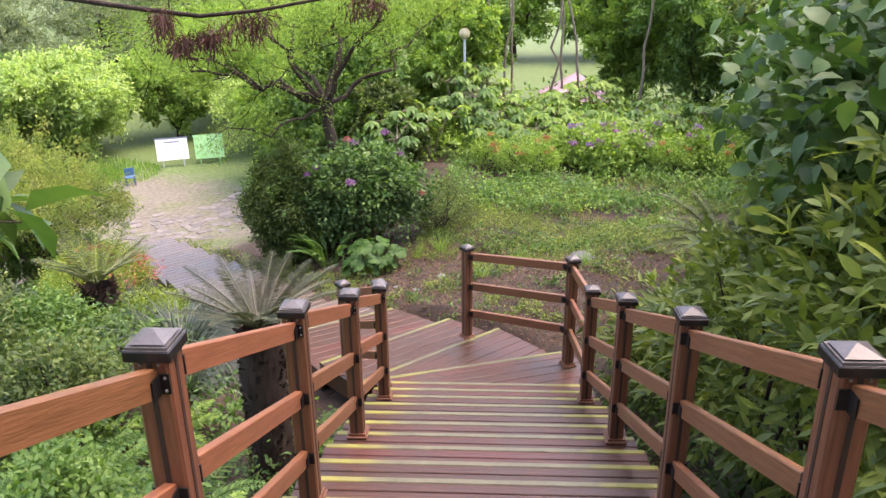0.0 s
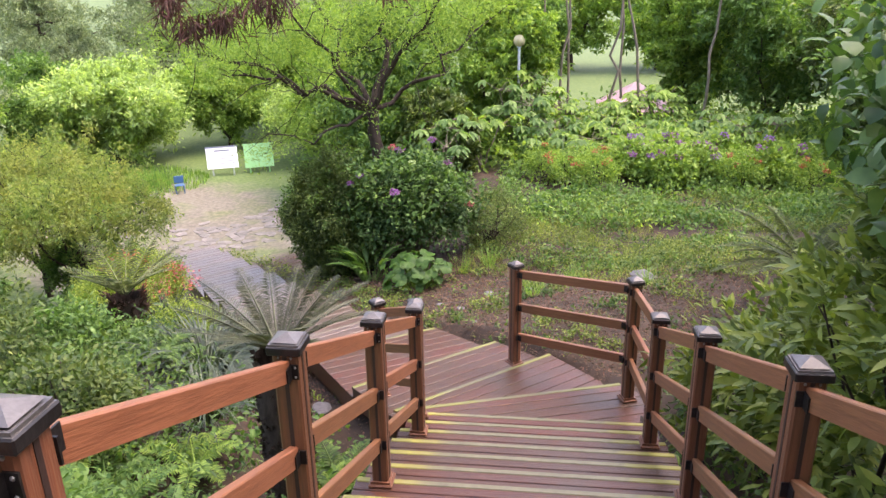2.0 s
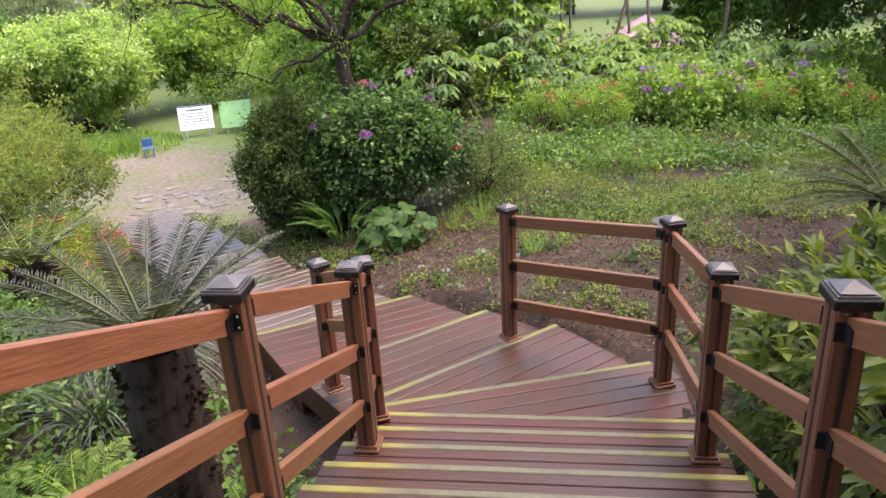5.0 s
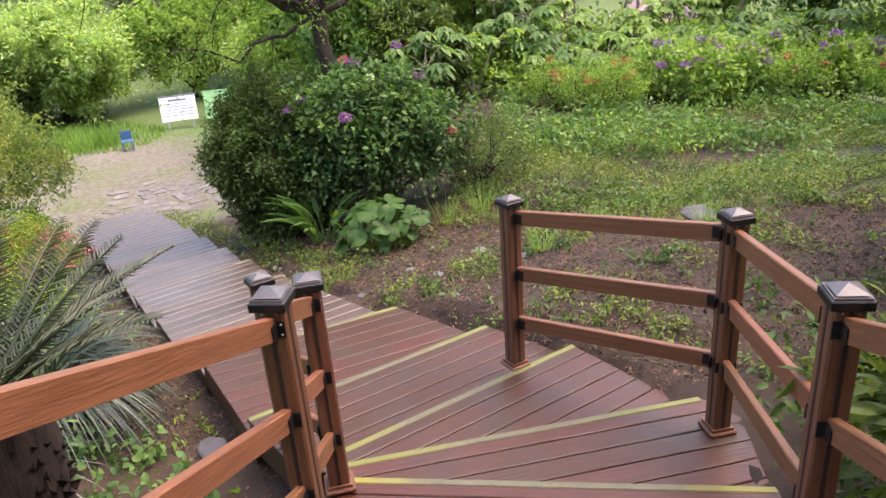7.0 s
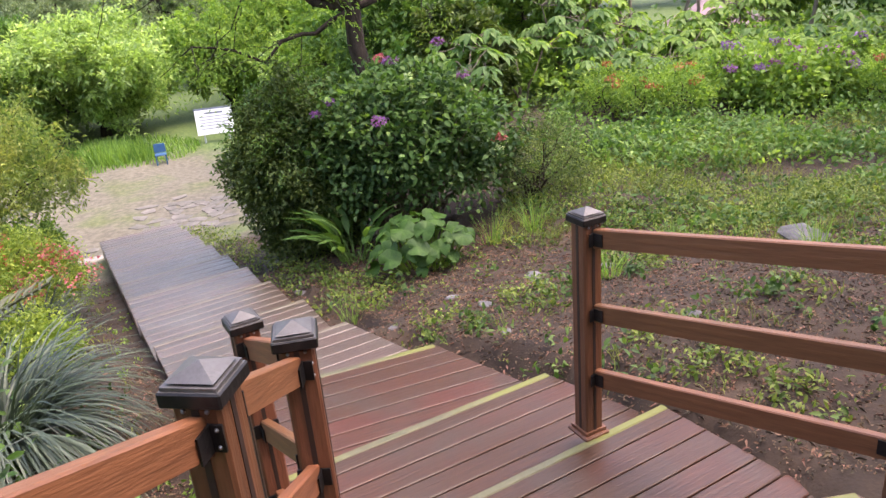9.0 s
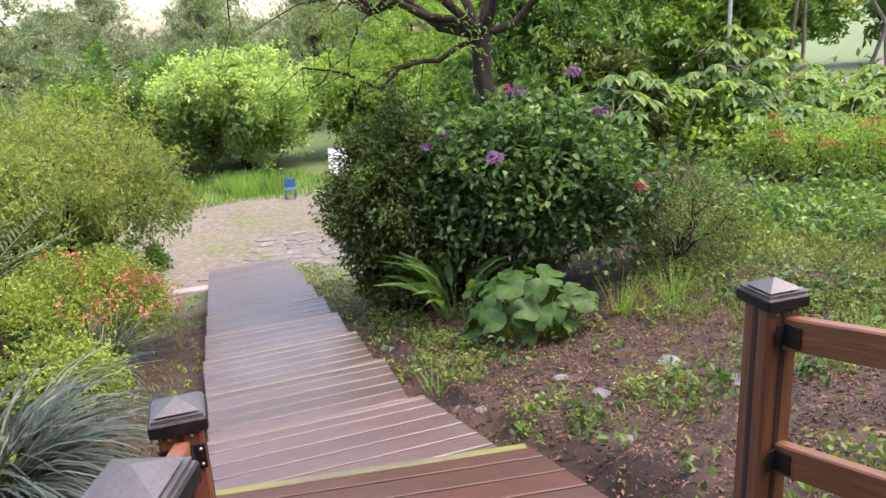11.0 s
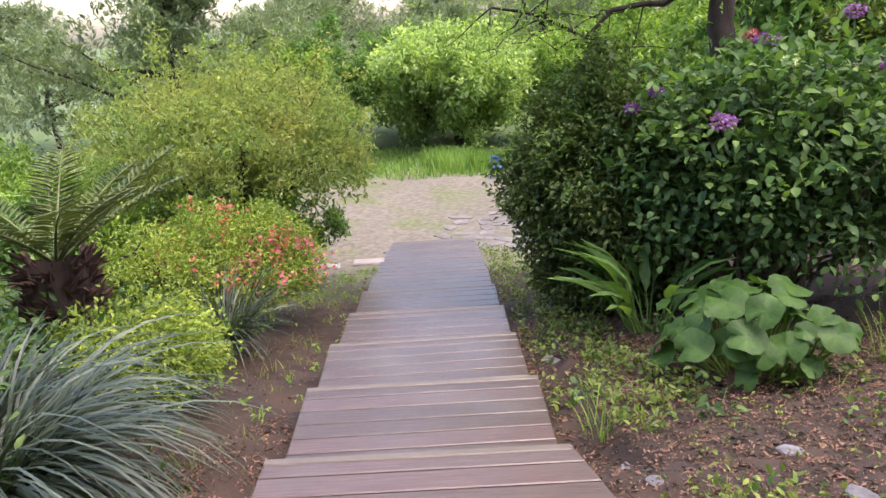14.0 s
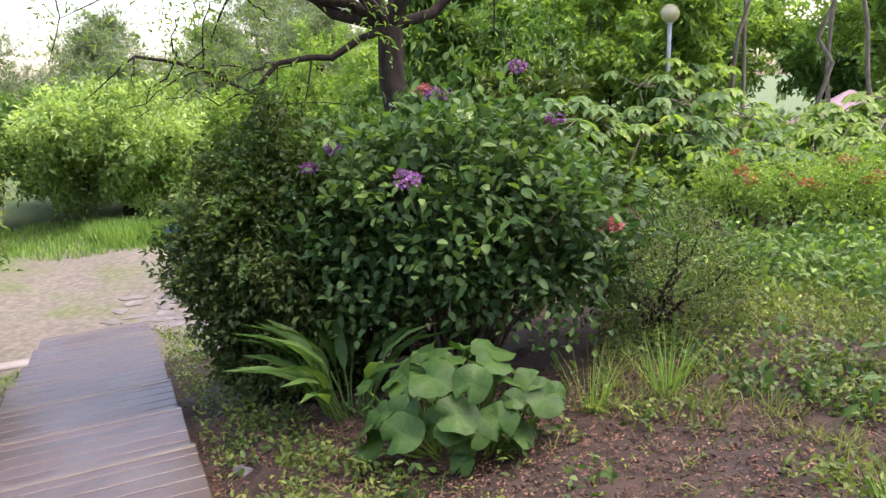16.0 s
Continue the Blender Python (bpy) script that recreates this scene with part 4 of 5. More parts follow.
azalea_flowers("salmon orange azalea blossoms on the bush", (-6.25, 5.05, -0.98), (0.66, 0.62, 0.54), 48, orange_mat)
azalea_flowers("crimson azalea blossoms on the bush", (-5.98, 5.35, -1.12), (0.36, 0.36, 0.34), 40, pink_mat)

# laurel bushes and the broad-leaved tree on the outer side of the stairs
for c, r, n in (((2.1, -3.4, 2.3), (0.85, 1.2, 1.2), 330), ((2.2, -1.5, 1.2), (0.95, 1.2, 1.15), 330), ((2.1, 0.3, 0.35), (0.9, 0.8, 0.85), 220), ((2.9, -5.4, 3.0), (1.3, 1.2, 1.3), 150), ((2.7, -1.3, 2.2), (0.8, 1.1, 0.9), 220)):
    shrub("laurel_bush", "bushy shrub with glossy yellow green leaves crowding the fence", c, r, camellia_leaf, int(n * 1.7), 9, 0.135, 0.36, 0.045, rich=True, stems=18, inner=0.55, out=0.9, jitter=0.62, droop=0.15)
broad_tree("mulberry_tree", "tree with large dark heart shaped leaves hanging over the stairs", (3.6, -1.6, float(land(3.6, -1.6))), np.array([3.4, -1.6, 2.2]), 0.10,
           [((2.1, -1.9, 2.9), 0.04, -0.1), ((2.3, -0.4, 3.0), 0.05, -0.1), ((3.0, -3.2, 3.6), 0.05, 0.0), ((3.6, 0.6, 3.2), 0.05, 0.0), ((2.4, -1.4, 4.0), 0.05, 0.0)],
           mulberry_leaf, [((2.6, -1.2, 3.2), (0.9, 1.2, 0.7), 60), ((2.1, -1.9, 2.95), (0.5, 0.7, 0.35), 30), ((2.3, -3.0, 3.6), (0.8, 0.8, 0.6), 36), ((3.5, 0.4, 2.9), (1.0, 1.1, 0.9), 60), ((3.4, -1.6, 3.9), (1.2, 1.6, 0.8), 70)], 17, 0.16, 0.135, 0.74, rich=True, droop=0.35)
broad_tree("broadleaf_tree", "dark broad-leaved tree behind the laurels", (5.2, 3.2, float(land(5.2, 3.2))), np.array([5.1, 3.2, 1.6]), 0.12,
           [((4.0, 3.4, 3.0), 0.05, 0.0), ((5.6, 4.6, 3.4), 0.05, 0.0), ((5.0, 2.0, 3.6), 0.05, 0.0), ((6.2, 3.0, 3.2), 0.05, 0.0)],
           mulberry_leaf, [((4.9, 3.4, 2.6), (1.5, 1.6, 1.5), 230), ((5.0, 2.6, 0.9), (1.2, 1.3, 1.0), 150)], 10, 0.18, 0.15, 0.7, rich=True)


def hanging_sprig(label, base, ends, mat, size, aspect, count, spread, rich=True):
    base = np.asarray(base, float)
    th = thing("hanging_branch", label, "branch", at=base)
    pieces, C = [], []
    for e in ends:
        p = bent(base, e, 0.0, 0.04, 9)
        pieces.append(tube(p, np.linspace(0.014, 0.003, 9), 5))
        C += list(p[3:])
    v, f = joined(pieces)
    solid("twig", v - base, f, bark_mat, th)
    C = np.array(C)
    V, F = crown_leaves(C, unit(rng.normal(0, 1, C.shape) + (0, 0, -0.4)), count, spread, size, size * aspect, rich, 0.3, 0.8)
    solid("leaf", V - base, F, mat, th)


# ---- the bed of low plants ----
def ground_cover(label, n, xr, yr, test, size, mat, tall=0.1, rich=False, aspect=0.55, per=7, name="ground_cover"):
    x, y = rng.uniform(*xr, n), rng.uniform(*yr, n)
    keep = test(x, y)
    x, y = x[keep], y[keep]
    z = land(x, y)
    h = tall * rng.uniform(0.3, 1.3, len(x))
    C = np.stack([x, y, z + h * 0.5], 1)
    D = unit(rng.normal(0, 0.6, C.shape) + (0, 0, 0.5))
    V, F = crown_leaves(C, D, per, tall * 0.35, size, size * aspect, rich, 0.3, 0.6)
    return tagged(solid(name, V, F, mat), label, "plants", kind="stuff")


def wave(x, y, s, k=0.0):
    return np.sin(x * s + k) * np.cos(y * s * 1.1 - k) + 0.5 * np.sin(x * s * 2.3 + y * s * 1.7 + k)


left_of = lambda x, y: 0.77 * (x + 2.6) + 0.64 * (y - 3.4) < 0
ground_cover("leafy green weeds and ferns beside the stairs", 4000, (-7, -1.15), (-7, 2.6), lambda x, y: (x < -1.2) & (path_dist(x, y) > 1.15) & ((x < -3.3) | (y < 0.3)), 0.075, fern_shade_leaf, 0.42, True, 0.40, 9, "undergrowth")
ground_cover("bright green leafy weeds beside the stairs", 900, (-6, -1.2), (-7, 2.4), lambda x, y: (path_dist(x, y) > 1.2) & (wave(x, y, 1.2) > 0.1) & ((x < -3.0) | (y < 0.7)), 0.09, mid_leaf, 0.5, True, 0.45, 7, "undergrowth")
ground_cover("undergrowth behind the flower bed", 5000, (-10, -4.5), (-2, 5.5), lambda x, y: (path_dist(x, y) > 1.5) & left_of(x, y), 0.085, fern_shade_leaf, 0.28, True, 0.45, 7, "undergrowth")
ground_cover("undergrowth on the bank outside the stairs", 2600, (1.2, 6), (-7, 2.2), lambda x, y: x > 1.25, 0.08, fern_shade_leaf, 0.4, True, 0.45, 8, "undergrowth")
bank = lambda x, y: (path_dist(x, y) > 0.95) & ~left_of(x, y) & (y > 0.6)
worn = lambda x, y: np.hypot((x - 3.0) / 1.5, (y - 8.2) / 0.5) > 1
ground_cover("small weeds in loose patches on the soil", 2600, (-5, 2.8), (1.8, 6.4), lambda x, y: bank(x, y) & (wave(x, y, 2.3, 0.6) > 0.5), 0.046, weed_leaf, 0.12, True, 0.45, 16, "weeds")
ground_cover("darker leafy weeds scattered on the soil", 600, (-4.5, 2.8), (1.9, 6.4), lambda x, y: bank(x, y) & (wave(x, y, 2.9, 2.1) > 0.3), 0.060, fern_shade_leaf, 0.13, True, 0.5, 14, "weeds")
ground_cover("seedlings scattered on the soil", 800, (-4.5, 3), (1.8, 6.6), bank, 0.028, weed_leaf, 0.05, False, 0.5, 6, "weeds")
upper = lambda x, y: bank(x, y) & (y > 6.2 - 0.55 * np.clip(x, -1, 3)) & worn(x, y)
ground_cover("low yellow green ground cover on the bank", 12000, (-1.2, 8), (4.2, 11), lambda x, y: upper(x, y) & (wave(x, y, 1.6, 2.2) > -0.45), 0.042, weed_leaf, 0.12, True, 0.5, 9, "weeds")
ground_cover("low green ground cover on the bank", 3600, (-1.2, 8), (4.4, 11), lambda x, y: upper(x, y) & (wave(x, y, 1.9, 1.0) > 0.0), 0.055, fern_shade_leaf, 0.15, True, 0.55, 9, "weeds")
ground_cover("taller leafy plants on the bank", 260, (-0.8, 8), (5.6, 11), lambda x, y: upper(x, y) & (wave(x, y, 1.1, 0.4) > 0.1), 0.10, mid_leaf, 0.26, True, 0.55, 10, "weeds")


def turf(label, n, xr, yr, test, length):
    x, y = rng.uniform(*xr, n), rng.uniform(*yr, n)
    keep = test(x, y)
    x, y = np.repeat(x[keep], 9), np.repeat(y[keep], 9)
    x, y = x + rng.normal(0, 0.035, len(x)), y + rng.normal(0, 0.035, len(x))
    D = np.stack([rng.normal(0, 0.5, len(x)), rng.normal(0, 0.5, len(x)), np.ones(len(x))], 1)
    V, F = blades(np.stack([x, y, land(x, y)], 1), D, length * rng.uniform(0.5, 1.3, len(x)), 0.006, 1.1, 3)
    tagged(solid("turf", V, F, turf_leaf), label, "grass", kind="stuff")


turf("thin grass growing through the ground cover of the bank", 5200, (-1.2, 8), (4.0, 11), lambda x, y: bank(x, y) & (y > 5.6 - 0.6 * np.clip(x, -1, 3)) & (wave(x, y, 1.4, 0.7) > -0.3), 0.13)
ground_cover("round leaved weeds on the litter beside the stairs", 170, (-3.6, -1.6), (0.3, 2.4), lambda x, y: (path_dist(x, y) > 1.25) & left_of(x, y), 0.075, mid_leaf, 0.2, True, 0.7, 10, "weeds")
turf("thin grass tufts on the bare soil", 260, (-4.2, 3), (2.0, 6), lambda x, y: bank(x, y) & (wave(x, y, 2.6, 1.4) > 0.2), 0.10)
turf("thin grass beside the boardwalk", 900, (-8.5, -2.4), (1.6, 9), lambda x, y: (path_dist(x, y) > 0.95) & (path_dist(x, y) < 1.7) & left_of(x, y) & (wave(x, y, 1.7, 0.3) > -0.2), 0.09)
ground_cover("yellow green weeds along the edge of the boardwalk", 2600, (-8.5, -2.5), (4.2, 11), lambda x, y: (path_dist(x, y) > 0.78) & (path_dist(x, y) < 1.35) & ~left_of(x, y), 0.048, weed_leaf, 0.13, True, 0.5, 8, "weeds")
ground_cover("thin green weeds along the edge of the boardwalk", 500, (-8.5, -2.0), (1.6, 10), lambda x, y: (path_dist(x, y) > 0.75) & (path_dist(x, y) < 1.5) & left_of(x, y) & (wave(x, y, 2.0) > -0.2), 0.045, fresh_leaf, 0.08, False, 0.5, 9, "weeds")

ground_cover("leafy plants on the upper bank", 2600, (-0.8, 8), (8.3, 13), lambda x, y: bank(x, y) & (wave(x, y, 1.2, 0.2) > -0.35), 0.095, mid_leaf, 0.28, True, 0.5, 8, "weeds")
ground_cover("yellow green plants on the upper bank", 420, (-0.8, 7), (8.0, 13), lambda x, y: bank(x, y) & (wave(x, y, 1.3, 1.0) > 0.2), 0.09, fresh_leaf, 0.32, True, 0.5, 8, "weeds")
ground_cover("dense leafy growth under the trees behind the bank", 3000, (-5, 9), (13.2, 19), lambda x, y: x > -4.5, 0.17, fresh_leaf, 0.8, True, 0.5, 8, "undergrowth")
ground_cover("dark leafy growth under the trees behind the bank", 1600, (-4.5, 9), (13.2, 20), lambda x, y: (x > -4.0) & (wave(x, y, 0.8, 1.5) > 0), 0.17, mid_leaf, 1.1, True, 0.5, 8, "undergrowth")
# fallen leaves and chips on the soil
x, y = np.concatenate([rng.uniform(-8.5, 3.5, 30000), rng.uniform(-4, 3.2, 70000)]), np.concatenate([rng.uniform(0.8, 9.5, 30000), rng.uniform(1.7, 7, 70000)])
k = (path_dist(x, y) > 0.74) & ((y > 1.7) | (x < -1.4))
x, y = x[k], y[k]
V, F = leaves(np.stack([x, y, land(x, y) + 0.012], 1), np.stack([*rng.normal(0, 1, (2, len(x))), rng.normal(0, 0.12, len(x))], 1), 0.010 + 0.045 * rng.random(len(x)) ** 2.5, rng.uniform(0.006, 0.018, len(x)), twist=0.6)
tagged(solid("leaf_litter", V, F, litter_mat), "dry brown fallen leaves and chips on the soil", "litter", kind="stuff")


def stone(at, size, label):
    bm = bmesh.new()
    bmesh.ops.create_icosphere(bm, subdivisions=2, radius=1)
    for v in bm.verts:
        v.co *= 1 + 0.25 * noise.noise(v.co * 1.7 + Vector((at[0] * 3, at[1] * 3, 0)))
        v.co = Vector((v.co.x * size, v.co.y * size * 0.7, v.co.z * size * 0.2))
    ob = part("stone", bm, stone_mat)
    ob.location = (at[0], at[1], float(land(*at)) + size * 0.12)
    ob.rotation_euler = (0, 0, at[0] * 7)
    tagged(ob, label, "stone", "stones on the soil")


for at, s in (((1.62, 5.0), 0.26), ((-1.0, 4.2), 0.08), ((-0.2, 4.4), 0.10), ((-1.75, 4.05), 0.06), ((-2.0, 4.3), 0.07), ((-0.65, 4.9), 0.11), ((-2.36, 1.80), 0.15), ((-0.75, 3.45), 0.05),
              ((0.5, 3.3), 0.07), ((-1.35, 4.6), 0.07), ((-3.2, 5.6), 0.09), ((-2.7, 5.15), 0.06), ((0.0, 5.0), 0.09)):
    stone(at, s, "flat grey stone lying on the soil")


edge_mat = surface("edging_stone", (0.22, 0.20, 0.175), (0.36, 0.33, 0.30), scale=5, rough=0.8, bump=0.5)


def slab_stone(at, sx, sy, turn, label):
    bm = box_bm(sx, sy, 0.10, 0.02)
    ob = part("paving_stone", bm, edge_mat)
    ob.matrix_basis = Matrix.Translation((at[0], at[1], float(land(*at)) - 0.04)) @ Matrix.Rotation(radians(turn), 4, "Z")
    tagged(ob, label, "stone", "stones at the boardwalk's end")


slab_stone((-8.95, 9.55), 0.7, 0.25, 42, "pale edging stone at the end of the boardwalk")
slab_stone((-9.6, 8.9), 0.7, 0.22, 40, "pale edging stone at the end of the boardwalk")

# ---- flower slope on the far side ----
for x, y in ((2.35, 12.3), (3.3, 12.9), (2.95, 11.7), (3.7, 12.1), (5.2, 11.6), (5.8, 12.0), (4.4, 12.9), (2.8, 13.2)):
    c = (x, y, float(land(x, y)) + 0.46)
    _, C, D = shrub("hydrangea_bush", "low hydrangea bush with violet flower heads on the bank", c, (0.55, 0.5, 0.5), fresh_leaf, 110, 14, 0.11, 0.62, 0.10, rich=True, stems=8)
    top = C[D[:, 2] > 0.3]
    for P in top[rng.choice(len(top), 5, replace=False)]:
        flower_ball(P + (0, -0.05, 0.1), 0.10, (violet_mat, purple_mat)[rng.integers(2)], label="violet hydrangea flower head on the bank", n=60, size=0.035)
for x, y in ((0.2, 12.2), (0.75, 11.7), (1.3, 11.4), (1.45, 12.4), (4.5, 11.4), (5.9, 11.0)):
    c = (x, y, float(land(x, y)) + 0.45)
    _, C, D = shrub("azalea_bush", "low bush with orange flowers on the bank", c, (0.5, 0.45, 0.4), fresh_leaf, 80, 20, 0.07, 0.5, 0.09, stems=6)
    top = C[D[:, 2] > 0.2]
    for P in top[rng.choice(len(top), 4, replace=False)]:
        flower_ball(P + (0, -0.05, 0.08), 0.07, orange_mat, "azalea_flower", "salmon orange flower cluster on the bank", 40, 0.03)


def rice_paper_plant(at, h, label):
    """Upright stems that carry large lobed leaves."""
    at = np.array([*at, float(land(*at))])
    th = thing("rice_paper_plant", label, "plant", "large-leaved plants", at=at)
    pieces, vs, fs = [], [], []
    for s in range(5):
        a = rng.random() * 6.283
        tip = np.array([math.cos(a) * 0.5, math.sin(a) * 0.5, h * rng.uniform(0.7, 1.1)])
        pieces.append(tube(bent((0, 0, -0.05), tip, 0, 0.03, 6), np.linspace(0.03, 0.015, 6), 6))
        for k in range(6):
            b = rng.random() * 6.283
            e = tip + np.array([math.cos(b) * 0.45, math.sin(b) * 0.45, rng.uniform(-0.05, 0.3)])
            pieces.append(tube(bent(tip, e, 0, 0.03, 4), [0.008] * 4, 4))
            for lobe in range(7):
                c = b + (lobe - 3) * 0.62
                vs.append(e)
                fs.append((math.cos(c), math.sin(c), -0.25))
    v, f = joined(pieces)
    solid("stem", v, f, pale_bark, th)
    V, F = leaves(np.array(vs), np.array(fs), rng.uniform(0.24, 0.36, len(vs)), 0.13, rich=True, droop=0.3, twist=0.15)
    solid("leaf", V, F, fresh_leaf if rng.random() < 0.5 else mid_leaf, th)


for x, y, h in ((0.2, 14.6, 1.3), (1.2, 14.8, 1.2), (2.2, 14.9, 1.1), (-0.4, 15.2, 1.6), (3.2, 15.0, 1.1), (-1.9, 11.2, 1.7), (1.0, 16.0, 1.7), (4.4, 14.9, 1.2), (5.6, 14.2, 1.3), (2.6, 16.4, 1.6), (-0.6, 15.6, 2.1), (-1.4, 13.6, 1.4), (0.6, 13.8, 1.0), (1.8, 14.0, 1.0), (3.8, 13.9, 1.0), (3.6, 16.6, 1.8), (-0.2, 16.9, 2.2)):
    rice_paper_plant((x, y), h * (0.72 if x > 0 else 0.85), "plant with large light green lobed leaves on the bank")


def blob_tree(label, at, top, rad, mat, count=330, per=26, size=0.16, trunk=0.14, bark=bark_mat, name="tree", flat=0.2, low=0.5, aspect=0.45, lumps=16, lump=0.36):
    x, y = at
    z0 = float(land(x, y))
    h = top - z0
    fork = np.array([x, y, z0 + h * low * 0.6])
    cz = z0 + h * (0.5 + low * 0.5)
    rz = h * (1 - low) * 0.5
    limbs = [((x + rad * 0.6 * math.cos(a), y + rad * 0.6 * math.sin(a), cz + rz * 0.3 * math.sin(3 * a)), trunk * 0.45, 0.0) for a in np.linspace(0, 5.5, 5)]
    sub, _ = clumps((x, y, cz), (rad * 0.78, rad * 0.78, rz * 0.8), lumps, 0.45)
    masses = [(c, (rad * lump * k, rad * lump * k, min(rad * 0.24, rz * 0.45) * k), max(6, count // 32)) for c, k in zip(sub, rng.uniform(0.7, 1.2, lumps))]
    return broad_tree(name, label, (x, y, z0), fork, trunk, limbs, mat, masses, per * 2, rad * 0.055, size, aspect, bark, sides=7)


# far side of the clearing and the woods round it
blob_tree("rounded lime green tree across the clearing", (-15.6, 20.4), 0.95, 3.2, lime_leaf, 420, 34, 0.2, 0.16, low=0.15, name="round_tree", lumps=34, lump=0.42)
blob_tree("yellow green bush beside the signs", (-8.2, 21.0), 0.2, 1.9, lime_leaf, 260, 30, 0.16, 0.1, low=0.15, name="round_tree")
def maple(at, top, rad, label):
    """Several stems that arch out and carry flat hanging sprays."""
    x, y = at
    z0 = float(land(x, y))
    limbs, masses = [], []
    for k in range(9):
        a = k * 2.4
        rr = rad * (0.25 + 0.75 * (k / 8) ** 0.7)
        e = np.array([x + rr * math.cos(a), y + rr * math.sin(a), top - 0.55 * (rr / rad) ** 2 - 0.1])
        limbs.append((e, 0.028, -0.25))
        masses.append((e, (rad * 0.5, rad * 0.5, 0.12), 14))
        masses.append((e + (0.2 * math.cos(a), 0.2 * math.sin(a), -0.35), (rad * 0.42, rad * 0.42, 0.13), 8))
    broad_tree("maple_tree", label, (x, y, z0), np.array([x, y, z0 + 0.5]), 0.07, limbs, maple_leaf, masses, 52, 0.10, 0.075, 0.34, droop=0.5)


maple((-8.6, 6.9), 0.25, 1.35, "feathery maple with yellow and rust tinted leaves")
maple((-10.2, 8.0), 0.50, 1.5, "larger feathery maple with hanging rust tinted sprays")
blob_tree("green bush under the maples", (-8.6, 7.2), -0.8, 1.0, mid_leaf, 220, 30, 0.08, 0.05, low=0.1, name="bush")


def pine(label, at, h, r, mat=pine_leaf, bark=bark_mat, n=11):
    x, y = at
    base = np.array([x, y, float(land(x, y))])
    th = thing("pine_tree", label, "tree", "pines", at=base)
    top = base + (rng.normal(0, 0.3), rng.normal(0, 0.3), h)
    trunk = bent(base - (0, 0, 0.1), top, 0, 0.012, 12)
    pieces, P, D = [tube(trunk, np.linspace(0.035 * h ** 0.8, 0.03, 12), 7)], [], []
    for k in range(n):
        t = 0.35 + 0.63 * k / (n - 1)
        s = np.array([np.interp(t * 11, np.arange(12), trunk[:, i]) for i in range(3)])
        for a in rng.random(3) * 6.283:
            e = s + np.array([math.cos(a), math.sin(a), rng.uniform(0.0, 0.45)]) * r * (1.15 - t) * rng.uniform(0.7, 1.2) * 1.3
            b = bent(s, e, 0.05 * r, 0.05, 6)
            pieces.append(tube(b, np.linspace(0.022 * r, 0.006, 6), 5))
            P += list(b[2:]) + [b[-1] + rng.normal(0, r * 0.10, 3) for _ in range(5)] + [b[3] + rng.normal(0, r * 0.10, 3) for _ in range(3)]
    v, f = joined(pieces)
    solid("trunk", v - base, f, bark, th)
    P = np.array(P)
    P = np.repeat(P, 7, 0) + rng.normal(0, r * 0.08, (len(P) * 7, 3)) * (1, 1, 0.6)
    V, F = crown_leaves(P, unit(rng.normal(0, 0.5, P.shape) + (0, 0, 0.7)), 11, 0.018 * r, 0.090 * r ** 0.5, 0.028 * r ** 0.5, droop=0.05, out=0.8, jitter=0.7)
    solid("needles", V - base, F, mat, th)


pine("open grown pine with pale needles beyond the maples", (-14.2, 9.6), 6.5, 2.6)
for x, y, h, r in ((-27, 33, 11, 4.2), (-22, 36, 12, 4.4), (-33, 30, 11, 4.2), (-17, 38, 12, 4.4), (-38, 24, 10, 4.2), (-26, 20, 8, 3.6), (-30, 14, 9, 3.8), (-12, 40, 12, 4.2), (-21, 27, 8, 3.2), (-24, 8, 8, 3.5), (-29, 24, 9, 4.2), (-36, 35, 13, 5), (-19, 31, 9, 4.0), (-31, 40, 14, 5), (-24, 44, 14, 5), (-15, 33, 9, 3.8), (-40, 15, 11, 5), (-20, 14, 6, 3.0)):
    pine("tall pine in the wood beyond the clearing", (x, y), h * 0.55, r * 0.8, n=9)
for k in range(26):
    a = radians(-62 + k * 8.6)
    d = rng.uniform(26, 40)
    x, y = -2 + d * math.sin(a), 6 + d * math.cos(a)
    if (x < -8 and y > 14) or math.hypot(x + 15.6, y - 20.4) < 6:
        continue
    blob_tree("leafy tree in the wood behind the garden", (x, y), rng.uniform(4, 8), rng.uniform(2.6, 4.0), (mid_leaf, fresh_leaf, fresh_leaf)[k % 3], 190, 26, 0.34, 0.2, low=0.2, name="wood_tree")
for x, y, top, r, m in ((-5.8, 17.0, 2.6, 1.9, fresh_leaf), (-3.9, 14.0, 3.6, 1.7, mid_leaf), (-1.2, 17.6, 4.5, 1.8, fresh_leaf), (5.0, 20.0, 4.8, 1.8, fresh_leaf), (6.8, 17.8, 4.6, 2.2, mid_leaf),
                        (8.2, 12.5, 4.0, 2.2, dark_leaf), (7.2, 8.0, 3.6, 2.0, mid_leaf), (-2.4, 12.9, 1.4, 1.0, dark_leaf), (-0.4, 22.0, 5.5, 2.0, mid_leaf), (-12.5, 23.5, 1.2, 2.0, fresh_leaf), (-7.5, 25, 3.2, 2.4, fresh_leaf), (-4.5, 21, 4, 2.2, mid_leaf), (9.5, 15.5, 4.6, 2.6, fresh_leaf), (5.2, 22, 5.5, 2.6, fresh_leaf), (-11.5, 27, 3, 2.6, fresh_leaf), (-19.5, 22.5, 1.2, 2.6, mid_leaf), (-17.5, 13.5, 1.0, 2.2, fresh_leaf), (-19, 17.5, 1.6, 2.4, mid_leaf)):
    blob_tree("leafy tree at the edge of the garden", (x, y), top, r, m, 300, 34, 0.19, 0.09, low=0.12, name="garden_tree")
